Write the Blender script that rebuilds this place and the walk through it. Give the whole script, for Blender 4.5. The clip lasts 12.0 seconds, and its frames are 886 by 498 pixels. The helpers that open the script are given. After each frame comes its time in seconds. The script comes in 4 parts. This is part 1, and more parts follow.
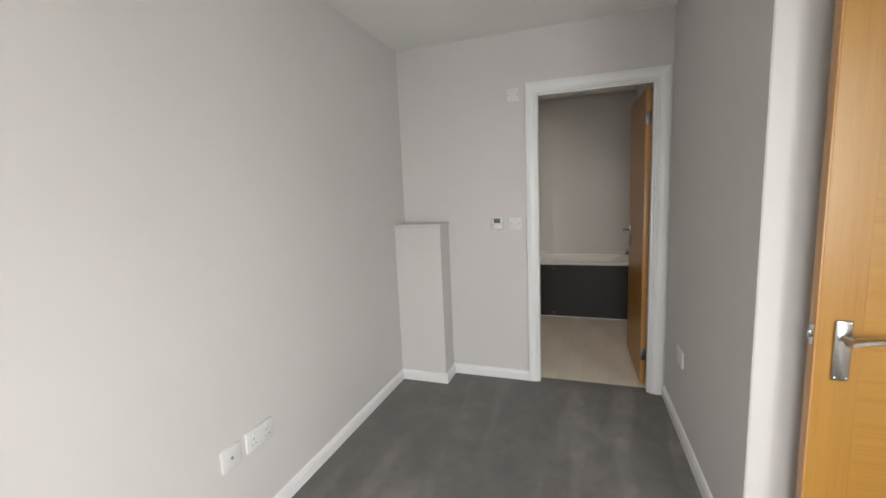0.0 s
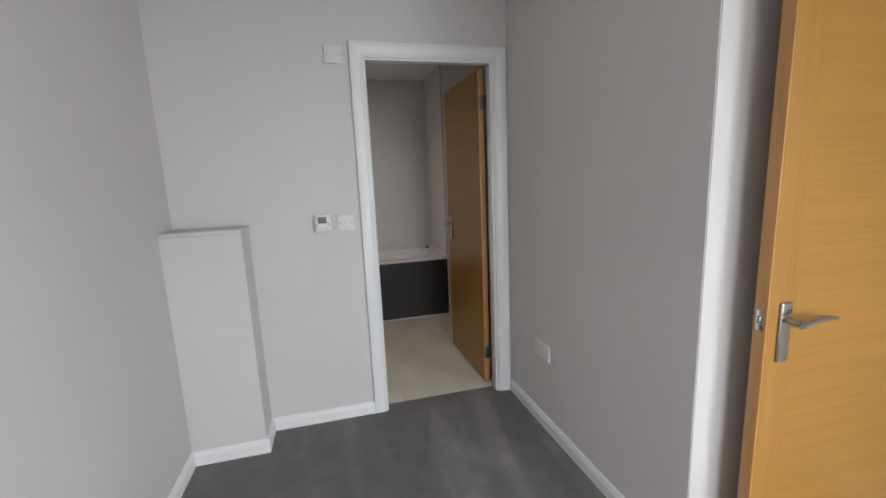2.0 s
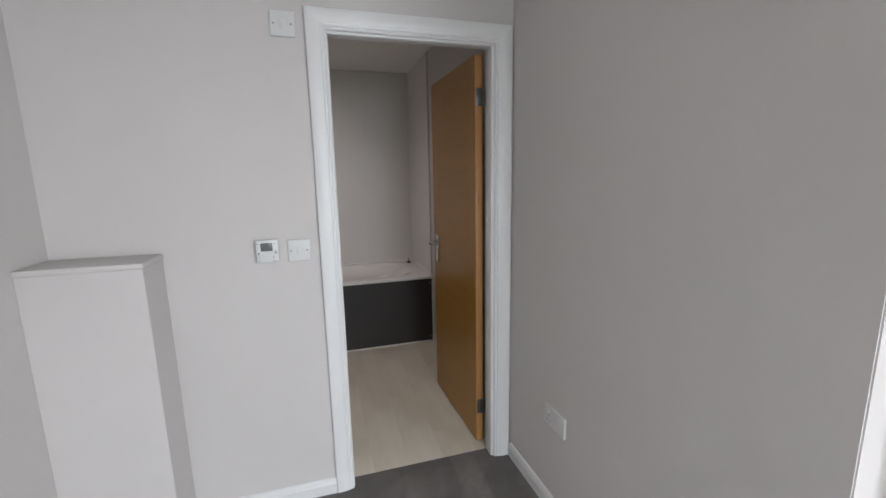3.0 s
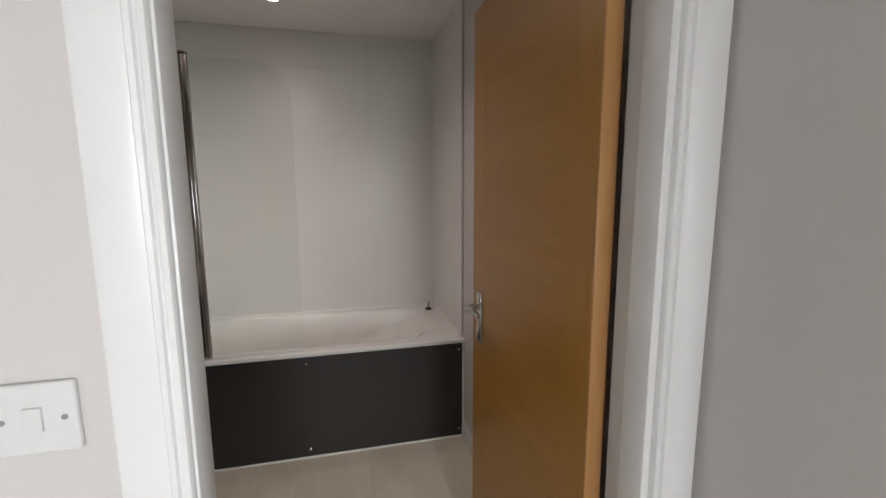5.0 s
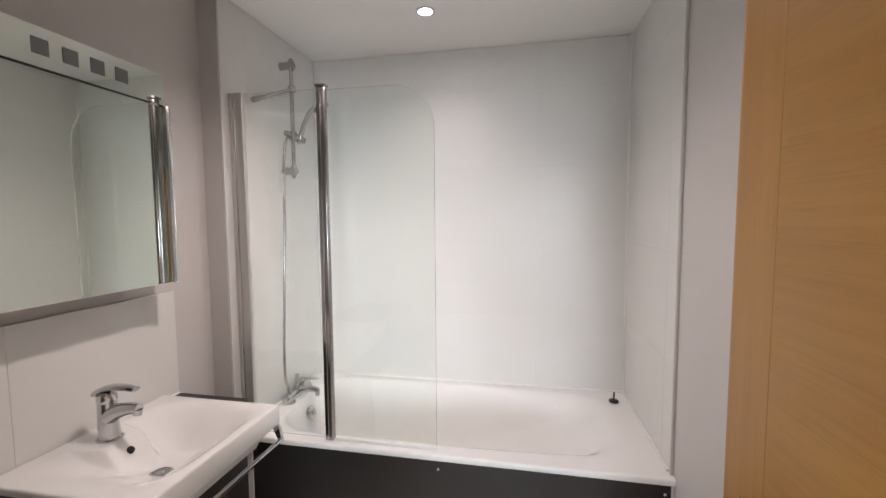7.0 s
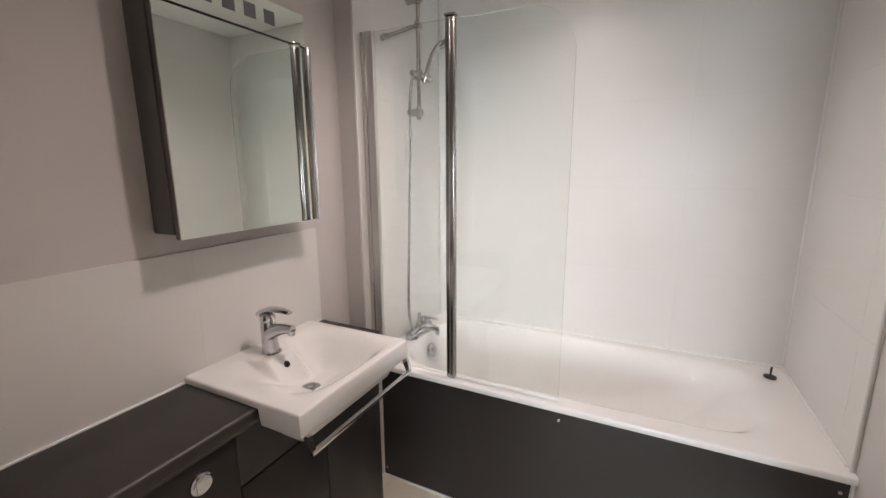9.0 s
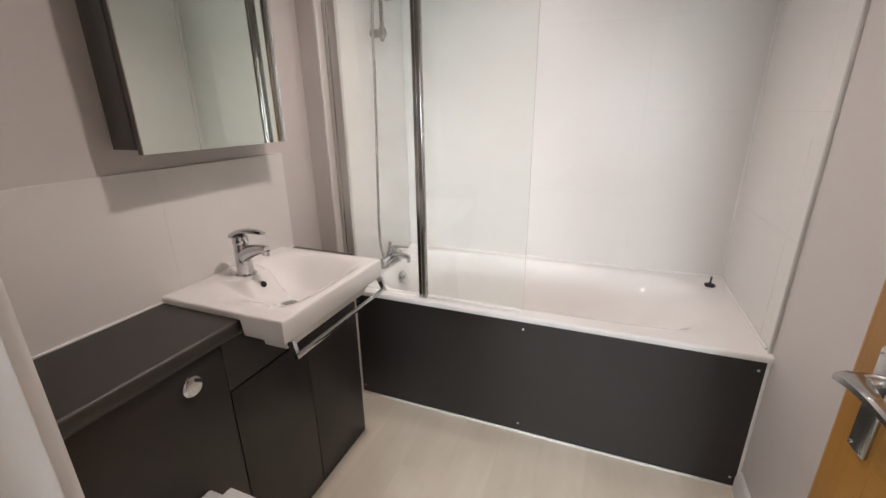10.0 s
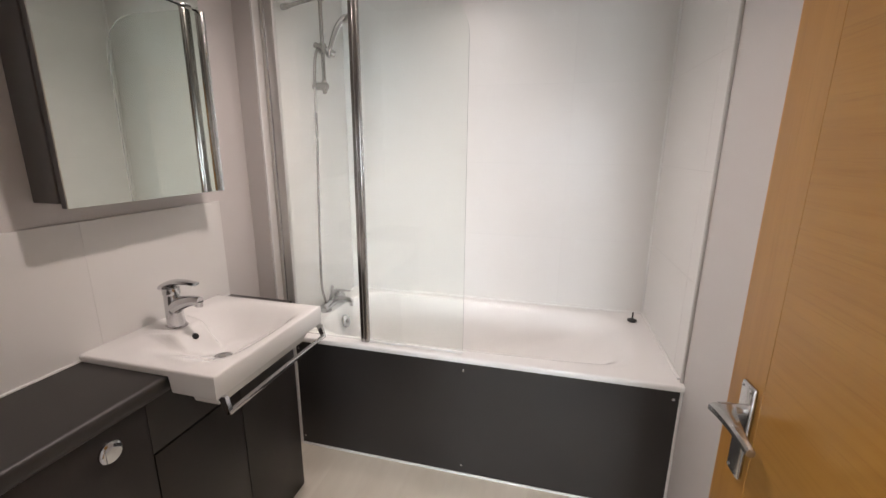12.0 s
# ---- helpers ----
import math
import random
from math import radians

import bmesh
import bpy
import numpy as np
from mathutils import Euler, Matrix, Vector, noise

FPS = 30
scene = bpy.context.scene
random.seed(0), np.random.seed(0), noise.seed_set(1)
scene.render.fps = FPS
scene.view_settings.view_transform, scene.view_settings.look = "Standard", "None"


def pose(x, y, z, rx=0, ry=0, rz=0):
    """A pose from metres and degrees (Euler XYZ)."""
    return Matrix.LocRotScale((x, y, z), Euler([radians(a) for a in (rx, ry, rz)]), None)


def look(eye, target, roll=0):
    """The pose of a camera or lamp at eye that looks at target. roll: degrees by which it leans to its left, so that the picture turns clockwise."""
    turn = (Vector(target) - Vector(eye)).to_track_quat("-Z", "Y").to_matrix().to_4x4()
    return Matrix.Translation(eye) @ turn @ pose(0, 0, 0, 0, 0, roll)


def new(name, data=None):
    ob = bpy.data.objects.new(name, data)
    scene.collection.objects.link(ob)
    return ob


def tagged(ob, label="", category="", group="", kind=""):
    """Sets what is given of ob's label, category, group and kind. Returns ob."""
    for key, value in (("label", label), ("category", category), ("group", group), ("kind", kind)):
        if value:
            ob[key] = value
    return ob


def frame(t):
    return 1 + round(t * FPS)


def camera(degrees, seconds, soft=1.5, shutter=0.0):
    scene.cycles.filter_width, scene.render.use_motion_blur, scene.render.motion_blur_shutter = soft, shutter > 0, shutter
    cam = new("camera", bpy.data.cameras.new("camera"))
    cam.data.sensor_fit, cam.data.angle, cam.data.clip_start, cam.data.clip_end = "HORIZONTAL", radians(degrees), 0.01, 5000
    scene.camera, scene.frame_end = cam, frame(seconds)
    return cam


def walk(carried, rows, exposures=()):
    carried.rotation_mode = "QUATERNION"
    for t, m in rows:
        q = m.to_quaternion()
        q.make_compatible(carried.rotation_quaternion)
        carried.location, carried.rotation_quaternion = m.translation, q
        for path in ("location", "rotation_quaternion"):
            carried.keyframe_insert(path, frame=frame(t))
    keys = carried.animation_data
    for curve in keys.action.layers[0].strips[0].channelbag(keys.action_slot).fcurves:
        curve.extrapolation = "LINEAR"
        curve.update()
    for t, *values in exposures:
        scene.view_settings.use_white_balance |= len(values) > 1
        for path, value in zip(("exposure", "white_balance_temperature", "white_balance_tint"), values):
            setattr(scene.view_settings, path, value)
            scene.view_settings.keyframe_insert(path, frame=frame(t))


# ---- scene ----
cam = camera(94.1, 12.0)
EXPOSURES = [(0.0, -0.13, 7150, 10), (1.0, -0.13, 6880, 10), (2.0, -0.13, 6620, 10), (2.5, -0.06, 6550, 10), (4.5, 0.4, 6700, 10), (5.0, 0.5, 6880, 10), (5.5, 0.78, 6850, 10), (6.0, 1.45, 6650, 10), (6.5, 1.6, 6520, 10), (7.0, 1.6, 6400, 10), (7.5, 1.54, 6280, 10), (9.5, 1.58, 6580, 10), (12.0, 1.66, 6520, 10)]
PATH = [
    (0, (0.072, -2.86, 1.375), (-0.587, -0.992, 1.1), -2.5),
    (0.5, (-0.09, -2.81, 1.386), (-0.358, -0.852, 1.079), -2.0),
    (1, (-0.275, -2.686, 1.381), (-0.193, -0.714, 1.057), -1.9),
    (1.5, (-0.415, -2.546, 1.371), (-0.077, -0.605, 1.027), -2.0),
    (2, (-0.444, -2.29, 1.357), (0.041, -0.38, 1.013), -2.4),
    (2.5, (-0.417, -2.007, 1.39), (0.138, -0.113, 1.07), -2.5),
    (2.7, (-0.377, -1.914, 1.42), (0.186, -0.028, 1.068), -1.7),
    (4.5, (-0.081, -0.831, 1.422), (0.469, 1.069, 1.125), 0.2),
    (5, (-0.037, -0.558, 1.398), (0.421, 1.369, 1.119), -0.3),
    (5.5, (0.007, -0.339, 1.43), (0.318, 1.618, 1.162), 0.2),
    (6, (0.038, -0.158, 1.456), (0.169, 1.823, 1.213), -0.0),
    (6.5, (0.07, -0.02, 1.48), (-0.05, 1.968, 1.289), -0.3),
    (7, (0.062, 0.063, 1.494), (-0.321, 2.021, 1.347), -0.4),
    (7.5, (0.039, 0.104, 1.519), (-0.596, 1.997, 1.398), -0.4),
    (7.7, (0.026, 0.114, 1.534), (-0.696, 1.975, 1.41), -0.5),
    (9.3, (-0.024, 0.104, 1.438), (-0.889, 1.846, 0.973), -0.9),
    (9.5, (-0.016, 0.092, 1.419), (-0.842, 1.837, 0.899), -0.9),
    (10, (-0.006, 0.04, 1.386), (-0.704, 1.803, 0.749), -0.7),
    (10.5, (0.021, -0.013, 1.354), (-0.551, 1.776, 0.664), -0.2),
    (11, (0.053, -0.04, 1.357), (-0.432, 1.78, 0.685), 0.3),
    (11.5, (0.06, -0.028, 1.396), (-0.397, 1.829, 0.811), 0.6),
    (12, (0.044, 0.004, 1.438), (-0.433, 1.889, 0.968), 0.5),
]
walk(cam, [(t, look(eye, target, roll)) for t, eye, target, roll in PATH], EXPOSURES)


# ---- light ----
world = bpy.data.worlds.new("sky")
scene.world = world
world.use_nodes = True
_sky = world.node_tree.nodes.new("ShaderNodeTexSky")
_sky.sky_type, _sky.sun_disc = "NISHITA", False
_sky.sun_elevation, _sky.sun_rotation = radians(35), radians(120)
_bg = world.node_tree.nodes["Background"]
_bg.inputs["Strength"].default_value = 0.1
world.node_tree.links.new(_sky.outputs["Color"], _bg.inputs["Color"])


def area_light(name, m, sx, sy, watts, colour, spread=180):
    data = bpy.data.lights.new(name, "AREA")
    data.shape, data.size, data.size_y, data.energy, data.color = "RECTANGLE", sx, sy, watts, colour
    data.spread = radians(spread)
    ob = new(name, data)
    ob.matrix_world = m
    return ob


def spot_light(name, x, y, z, watts, colour, cone=110, blend=0.6):
    data = bpy.data.lights.new(name, "SPOT")
    data.energy, data.color, data.spot_size, data.spot_blend, data.shadow_soft_size = watts, colour, radians(cone), blend, 0.035
    ob = new(name, data)
    ob.location = (x, y, z)
    return ob


# daylight lamps in two unseen windows behind the walk's start; the side one is added
area_light("unseen_window_daylight", look((0.3, -4.27, 1.4), (0.25, -3.67, 0.45)), 0.95, 1.5, 52, (0.865, 0.933, 1.0), 150)
# added lamp: brightens the bedroom from the side, with no window known there
area_light("unseen_window_daylight", look((1.46, -3.7, 1.35), (0.56, -2.9, 0.6)), 0.9, 1.5, 60, (0.865, 0.933, 1.0), 170)
# recessed downlights of the bathroom
SPOTS = ((-0.36, 1.86), (-0.36, 1.15))
for (_x, _y), _w, _cone in zip(SPOTS, (3.1, 15.0), (140, 144)):
    spot_light("downlight_beam", _x, _y, 2.366, _w, (1.0, 0.84, 0.79), _cone, 1.0)


# ---- materials ----
def material(name):
    m = bpy.data.materials.new(name)
    m.use_nodes = True
    nt = m.node_tree
    return m, nt, nt.nodes["Principled BSDF"]


def noise_tex(nt, scale, detail=4, rough=0.55, stretch=(1, 1, 1), coords="Object"):
    tc = nt.nodes.new("ShaderNodeTexCoord")
    mp = nt.nodes.new("ShaderNodeMapping")
    mp.inputs["Scale"].default_value = stretch
    nz = nt.nodes.new("ShaderNodeTexNoise")
    nz.inputs["Scale"].default_value, nz.inputs["Detail"].default_value, nz.inputs["Roughness"].default_value = scale, detail, rough
    nt.links.new(tc.outputs[coords], mp.inputs["Vector"])
    nt.links.new(mp.outputs["Vector"], nz.inputs["Vector"])
    return nz.outputs["Fac"]


def ramp(nt, fac, stops):
    r = nt.nodes.new("ShaderNodeValToRGB")
    while len(r.color_ramp.elements) < len(stops):
        r.color_ramp.elements.new(0.5)
    for el, (p, c) in zip(r.color_ramp.elements, stops):
        el.position, el.color = p, (*c, 1)
    nt.links.new(fac, r.inputs["Fac"])
    return r.outputs["Color"]


def mix(nt, fac, a, b, mode="MIX"):
    n = nt.nodes.new("ShaderNodeMix")
    n.data_type, n.blend_type = "RGBA", mode
    for sock, v in ((n.inputs[0], fac), (n.inputs[6], a), (n.inputs[7], b)):
        if isinstance(v, (int, float)):
            sock.default_value = v
        elif isinstance(v, tuple):
            sock.default_value = (*v, 1)
        else:
            nt.links.new(v, sock)
    return n.outputs[2]


def bump(nt, bsdf, height, strength, distance):
    b = nt.nodes.new("ShaderNodeBump")
    b.inputs["Strength"].default_value, b.inputs["Distance"].default_value = strength, distance
    nt.links.new(height, b.inputs["Height"])
    nt.links.new(b.outputs["Normal"], bsdf.inputs["Normal"])


def shade(c, k):
    return tuple(min(1.0, v * k) for v in c)


def surface(name, colour, rough, metal=0.0, spread=0.05, big=2.0, fine=60.0, relief=0.0, depth=0.001, rough_spread=0.05, stretch=(1, 1, 1), coat=0.0):
    """A plain surface with slow blotches, fine grain, relief and uneven gloss."""
    m, nt, b = material(name)
    slow = noise_tex(nt, big, 3, 0.5, stretch)
    quick = noise_tex(nt, fine, 4, 0.6, stretch)
    c1 = ramp(nt, slow, [(0.3, shade(colour, 1 - spread)), (0.7, shade(colour, 1 + spread))])
    c2 = ramp(nt, quick, [(0.35, (1 - spread * 0.6,) * 3), (0.65, (1.0,) * 3)])
    nt.links.new(mix(nt, 1.0, c1, c2, "MULTIPLY"), b.inputs["Base Color"])
    rr = ramp(nt, slow, [(0.3, (max(0.0, rough - rough_spread),) * 3), (0.7, (min(1.0, rough + rough_spread),) * 3)])
    nt.links.new(rr, b.inputs["Roughness"])
    b.inputs["Metallic"].default_value = metal
    b.inputs["Coat Weight"].default_value = coat
    if relief:
        bump(nt, b, quick, relief, depth)
    return m


def wood(name, light, dark, axis):
    """Honey oak veneer, its grain along one local axis (0 or 2)."""
    m, nt, b = material(name)
    grain = (0.9, 8, 30) if axis == 0 else (30, 8, 0.9)
    wide = (0.5, 3, 7) if axis == 0 else (7, 3, 0.5)
    a = noise_tex(nt, 2.2, 6, 0.62, grain)
    w = noise_tex(nt, 1.6, 3, 0.5, wide)
    pores = noise_tex(nt, 9.0, 3, 0.6, grain)
    c = ramp(nt, a, [(0.3, dark), (0.55, shade(light, 0.96)), (0.75, light)])
    c = mix(nt, 1.0, c, ramp(nt, w, [(0.3, (0.93, 0.91, 0.88)), (0.65, (1, 1, 1))]), "MULTIPLY")
    c = mix(nt, 1.0, c, ramp(nt, pores, [(0.3, (0.9, 0.87, 0.82)), (0.45, (1, 1, 1))]), "MULTIPLY")
    nt.links.new(c, b.inputs["Base Color"])
    b.inputs["Roughness"].default_value = 0.34
    bump(nt, b, pores, 0.12, 0.0006)
    return m


def carpet_material():
    m, nt, b = material("grey_carpet")
    tuft = noise_tex(nt, 300, 3, 0.7)
    clump = noise_tex(nt, 22, 5, 0.7)
    streak = noise_tex(nt, 2.0, 2, 0.4, (2.6, 0.42, 1))
    blot = noise_tex(nt, 4.2, 4, 0.65)
    c = ramp(nt, streak, [(0.34, (0.135, 0.121, 0.111)), (0.54, (0.145, 0.131, 0.121)), (0.6, (0.186, 0.17, 0.158)), (0.72, (0.204, 0.187, 0.175))])
    c = mix(nt, 1.0, c, ramp(nt, blot, [(0.34, (0.8,) * 3), (0.5, (0.95,) * 3), (0.66, (1.22,) * 3)]), "MULTIPLY")
    c = mix(nt, 1.0, c, ramp(nt, clump, [(0.3, (0.84,) * 3), (0.7, (1.05,) * 3)]), "MULTIPLY")
    c = mix(nt, 1.0, c, ramp(nt, tuft, [(0.3, (0.66,) * 3), (0.65, (1.1,) * 3)]), "MULTIPLY")
    nt.links.new(c, b.inputs["Base Color"])
    b.inputs["Roughness"].default_value = 0.96
    b.inputs["Sheen Weight"].default_value = 0.25
    bump(nt, b, tuft, 0.8, 0.004)
    return m


def plank_material():
    m, nt, b = material("pale_wood_vinyl")
    info = nt.nodes.new("ShaderNodeObjectInfo")
    a = noise_tex(nt, 2.0, 4, 0.55, (9, 0.9, 1))
    w = noise_tex(nt, 2.2, 3, 0.55, (1.9, 0.9, 1))
    c = ramp(nt, a, [(0.3, (0.72, 0.672, 0.572)), (0.6, (0.755, 0.71, 0.608)), (0.75, (0.775, 0.732, 0.63))])
    c = mix(nt, 1.0, c, ramp(nt, w, [(0.32, (0.9, 0.89, 0.865)), (0.62, (1.03, 1.03, 1.03))]), "MULTIPLY")
    c = mix(nt, 1.0, c, ramp(nt, info.outputs["Random"], [(0.0, (0.97, 0.97, 0.965)), (1.0, (1.01, 1.01, 1.01))]), "MULTIPLY")
    nt.links.new(c, b.inputs["Base Color"])
    b.inputs["Roughness"].default_value = 0.42
    bump(nt, b, a, 0.15, 0.0005)
    return m


def tile_material():
    m, nt, b = material("white_glazed_tile")
    info = nt.nodes.new("ShaderNodeObjectInfo")
    wave = noise_tex(nt, 5.0, 2, 0.4)
    c = ramp(nt, info.outputs["Random"], [(0.0, (0.735, 0.726, 0.705)), (1.0, (0.748, 0.739, 0.718))])
    nt.links.new(c, b.inputs["Base Color"])
    b.inputs["Roughness"].default_value = 0.3
    b.inputs["Specular IOR Level"].default_value = 0.25
    bump(nt, b, wave, 0.12, 0.003)
    return m


def glass_material(name, tint):
    m, nt, b = material(name)
    b.inputs["Base Color"].default_value = (*tint, 1)
    b.inputs["Transmission Weight"].default_value = 1.0
    b.inputs["Roughness"].default_value = 0.0
    b.inputs["IOR"].default_value = 1.45
    return m


def lamp_material():
    m, nt, b = material("lamp_lens")
    b.inputs["Base Color"].default_value = (0.9, 0.9, 0.88, 1)
    b.inputs["Emission Color"].default_value = (1.0, 0.85, 0.79, 1)
    b.inputs["Emission Strength"].default_value = 14
    return m


M_WALL = surface("warm_grey_paint", (0.61, 0.582, 0.567), 0.62, spread=0.025, big=1.3, fine=240, relief=0.12, depth=0.0006)
M_CEIL = surface("white_ceiling_paint", (0.87, 0.858, 0.835), 0.75, spread=0.02, big=1.2, fine=200, relief=0.08, depth=0.0005)
M_TRIM = surface("white_gloss_paint", (0.76, 0.76, 0.757), 0.34, spread=0.006, big=1.5, fine=120, rough_spread=0.02)
M_CARPET = carpet_material()
M_PLANK = plank_material()
M_JOINT = surface("vinyl_joint", (0.5, 0.46, 0.39), 0.7)
M_TILE = tile_material()
M_GROUT = surface("white_grout", (0.695, 0.686, 0.664), 0.8, fine=200, relief=0.1)
M_OAK_H = wood("oak_veneer_across", (0.4, 0.2, 0.04), (0.356, 0.168, 0.029), 0)
M_OAK_V = wood("oak_veneer_upright", (0.402, 0.2, 0.041), (0.362, 0.172, 0.031), 2)
M_OAK_EDGE = wood("oak_lipping", (0.52, 0.27, 0.1), (0.45, 0.225, 0.08), 2)
M_CHROME = surface("polished_chrome", (0.6, 0.6, 0.61), 0.08, metal=1.0, spread=0.02, rough_spread=0.03)
M_SATIN = surface("satin_chrome", (0.5, 0.49, 0.475), 0.24, metal=1.0, spread=0.04, rough_spread=0.05)
M_ALU = surface("pale_anodised_aluminium", (0.62, 0.61, 0.59), 0.42, metal=0.7, spread=0.04, stretch=(20, 20, 1))
M_POST = surface("polished_aluminium", (0.36, 0.345, 0.33), 0.2, metal=1.0, spread=0.05, stretch=(20, 20, 1))
M_HINGE = surface("dull_steel", (0.2, 0.195, 0.19), 0.38, metal=1.0, spread=0.08)
M_DARK = surface("dark_brown_laminate", (0.029, 0.0245, 0.0215), 0.4, spread=0.1, fine=120, relief=0.06, depth=0.0003)
M_TOP = surface("dark_grey_worktop", (0.034, 0.0305, 0.028), 0.4, spread=0.12, fine=220, relief=0.08, depth=0.0003)
M_PANEL = surface("black_bath_panel", (0.025, 0.0222, 0.0208), 0.42, spread=0.12, fine=140, relief=0.08, depth=0.0003)
# near-black that stands in for shade in gaps and the basin's overflow
M_GAP = surface("shadow_gap_black", (0.006, 0.006, 0.006), 0.8)
M_CERAMIC = surface("white_ceramic", (0.82, 0.815, 0.8), 0.08, spread=0.01, rough_spread=0.02, coat=0.3)
M_ACRYLIC = surface("white_acrylic", (0.83, 0.825, 0.81), 0.1, spread=0.01, rough_spread=0.03)
M_ACRYLIC.node_tree.nodes["Principled BSDF"].inputs["Specular IOR Level"].default_value = 0.3
M_SEAL = surface("white_sealant", (0.8, 0.8, 0.785), 0.5, spread=0.06, fine=150, relief=0.2)
M_PLATE = surface("white_moulded_plate", (0.68, 0.68, 0.675), 0.4, spread=0.015)
M_PLASTIC = surface("white_plastic", (0.78, 0.78, 0.77), 0.35, spread=0.015)
M_GREYPL = surface("grey_plastic", (0.25, 0.25, 0.25), 0.45)
M_LCD = surface("grey_display", (0.13, 0.14, 0.14), 0.2)
M_CAB = surface("grey_cabinet_body", (0.11, 0.106, 0.103), 0.4, spread=0.05)
M_FROST = surface("frosted_lamp_window", (0.085, 0.09, 0.09), 0.5)
M_MIRROR, _nt, _b = material("mirror_glass")
_b.inputs["Base Color"].default_value, _b.inputs["Metallic"].default_value, _b.inputs["Roughness"].default_value = (0.75, 0.79, 0.735, 1), 1.0, 0.02
M_GLASS = glass_material("screen_glass", (0.955, 0.982, 0.962))
M_WINGLASS = glass_material("window_glass", (0.98, 0.99, 0.98))
M_RUBBER = surface("black_rubber", (0.02, 0.02, 0.02), 0.5)
M_LAMP = lamp_material()


# ---- building ----
def box(bm, x0, x1, y0, y1, z0, z1, bevel=0.0, seg=2):
    vs = bmesh.ops.create_cube(bm, size=1.0)["verts"]
    for v in vs:
        v.co = Vector(((x0 + x1) / 2 + v.co.x * (x1 - x0), (y0 + y1) / 2 + v.co.y * (y1 - y0), (z0 + z1) / 2 + v.co.z * (z1 - z0)))
    if bevel:
        es = {e for v in vs for e in v.link_edges}
        bmesh.ops.bevel(bm, geom=list(es), offset=bevel, segments=seg, profile=0.5, affect="EDGES", clamp_overlap=True)
    return bm


def abox(x0, x1, y0, y1, z0, z1, bevel=0.0, seg=2):
    return box(bmesh.new(), x0, x1, y0, y1, z0, z1, bevel, seg)


def prism(bm, pts, axis, a, b):
    """A flat outline pushed from a to b along an axis; the outline lies in the other two, in xyz order."""
    def at(p, h):
        return Vector((h, p[0], p[1])) if axis == 0 else Vector((p[0], h, p[1])) if axis == 1 else Vector((p[0], p[1], h))
    lo, hi = [bm.verts.new(at(p, a)) for p in pts], [bm.verts.new(at(p, b)) for p in pts]
    n = len(pts)
    fs = [bm.faces.new(lo), bm.faces.new(hi)] + [bm.faces.new((lo[i], lo[(i + 1) % n], hi[(i + 1) % n], hi[i])) for i in range(n)]
    bmesh.ops.recalc_face_normals(bm, faces=fs)
    return bm


def sweep(bm, pts, r, seg=12, r_end=None):
    """A round bar along points."""
    pts = [Vector(p) for p in pts]
    rings, side = [], None
    for i, p in enumerate(pts):
        d = (pts[min(i + 1, len(pts) - 1)] - pts[max(i - 1, 0)]).normalized()
        if side is None:
            side = d.orthogonal().normalized()
        side = (side - d * side.dot(d)).normalized()
        up = d.cross(side)
        rad = r + ((r_end if r_end is not None else r) - r) * i / max(1, len(pts) - 1)
        rings.append([bm.verts.new(p + (side * math.cos(k * math.tau / seg) + up * math.sin(k * math.tau / seg)) * rad) for k in range(seg)])
    fs = []
    for a, b in zip(rings, rings[1:]):
        fs += [bm.faces.new((a[k], a[(k + 1) % seg], b[(k + 1) % seg], b[k])) for k in range(seg)]
    fs += [bm.faces.new(rings[0]), bm.faces.new(rings[-1])]
    bmesh.ops.recalc_face_normals(bm, faces=fs)
    return bm


def lathe(bm, profile, base, axis=(0, 0, 1), seg=28):
    """A turned shape: (radius, height) pairs round an axis."""
    q = Vector((0, 0, 1)).rotation_difference(Vector(axis).normalized())
    rings = [[bm.verts.new(Vector(base) + q @ Vector((r * math.cos(k * math.tau / seg), r * math.sin(k * math.tau / seg), h))) for k in range(seg)] for r, h in profile]
    fs = []
    for a, b in zip(rings, rings[1:]):
        fs += [bm.faces.new((a[k], a[(k + 1) % seg], b[(k + 1) % seg], b[k])) for k in range(seg)]
    fs += [bm.faces.new(rings[0]), bm.faces.new(rings[-1])]
    bmesh.ops.recalc_face_normals(bm, faces=fs)
    return bm


def bezier(p0, p1, p2, p3, n=16):
    out = []
    for i in range(n + 1):
        t = i / n
        out.append(tuple((1 - t) ** 3 * a + 3 * t * (1 - t) ** 2 * b + 3 * t * t * (1 - t) * c + t ** 3 * d for a, b, c, d in zip(p0, p1, p2, p3)))
    return out


def finish(bm, name, mat, smooth):
    me = bpy.data.meshes.new(name)
    bm.to_mesh(me)
    bm.free()
    me.materials.append(mat)
    if smooth:
        me.polygons.foreach_set("use_smooth", [True] * len(me.polygons))
        me.set_sharp_from_angle(angle=radians(40))
    return me


def solid(name, bm, mat, label="", category="", kind="", group="", smooth=False):
    ob = new(name, finish(bm, name, mat, smooth))
    return tagged(ob, label, category, group, kind)


def thing(name, base, label, category, group="", kind="", m=None):
    ob = new(name)
    ob.matrix_world = m if m is not None else Matrix.Translation(base)
    ob.empty_display_size = 0.05
    return tagged(ob, label, category, group, kind)


ORIGIN = {}


def part(name, bm, mat, parent, label="", smooth=True):
    """One mesh under a thing or part; bm in the thing's own space for turned things, else in the world's."""
    root = parent.parent or parent
    if root.matrix_world.to_euler().z == 0 and root.name not in ORIGIN:
        bmesh.ops.translate(bm, verts=bm.verts, vec=-root.matrix_basis.translation)
    ob = new(name, finish(bm, name, mat, smooth))
    ob.parent = parent
    if label:
        ob["label"] = label
    return ob


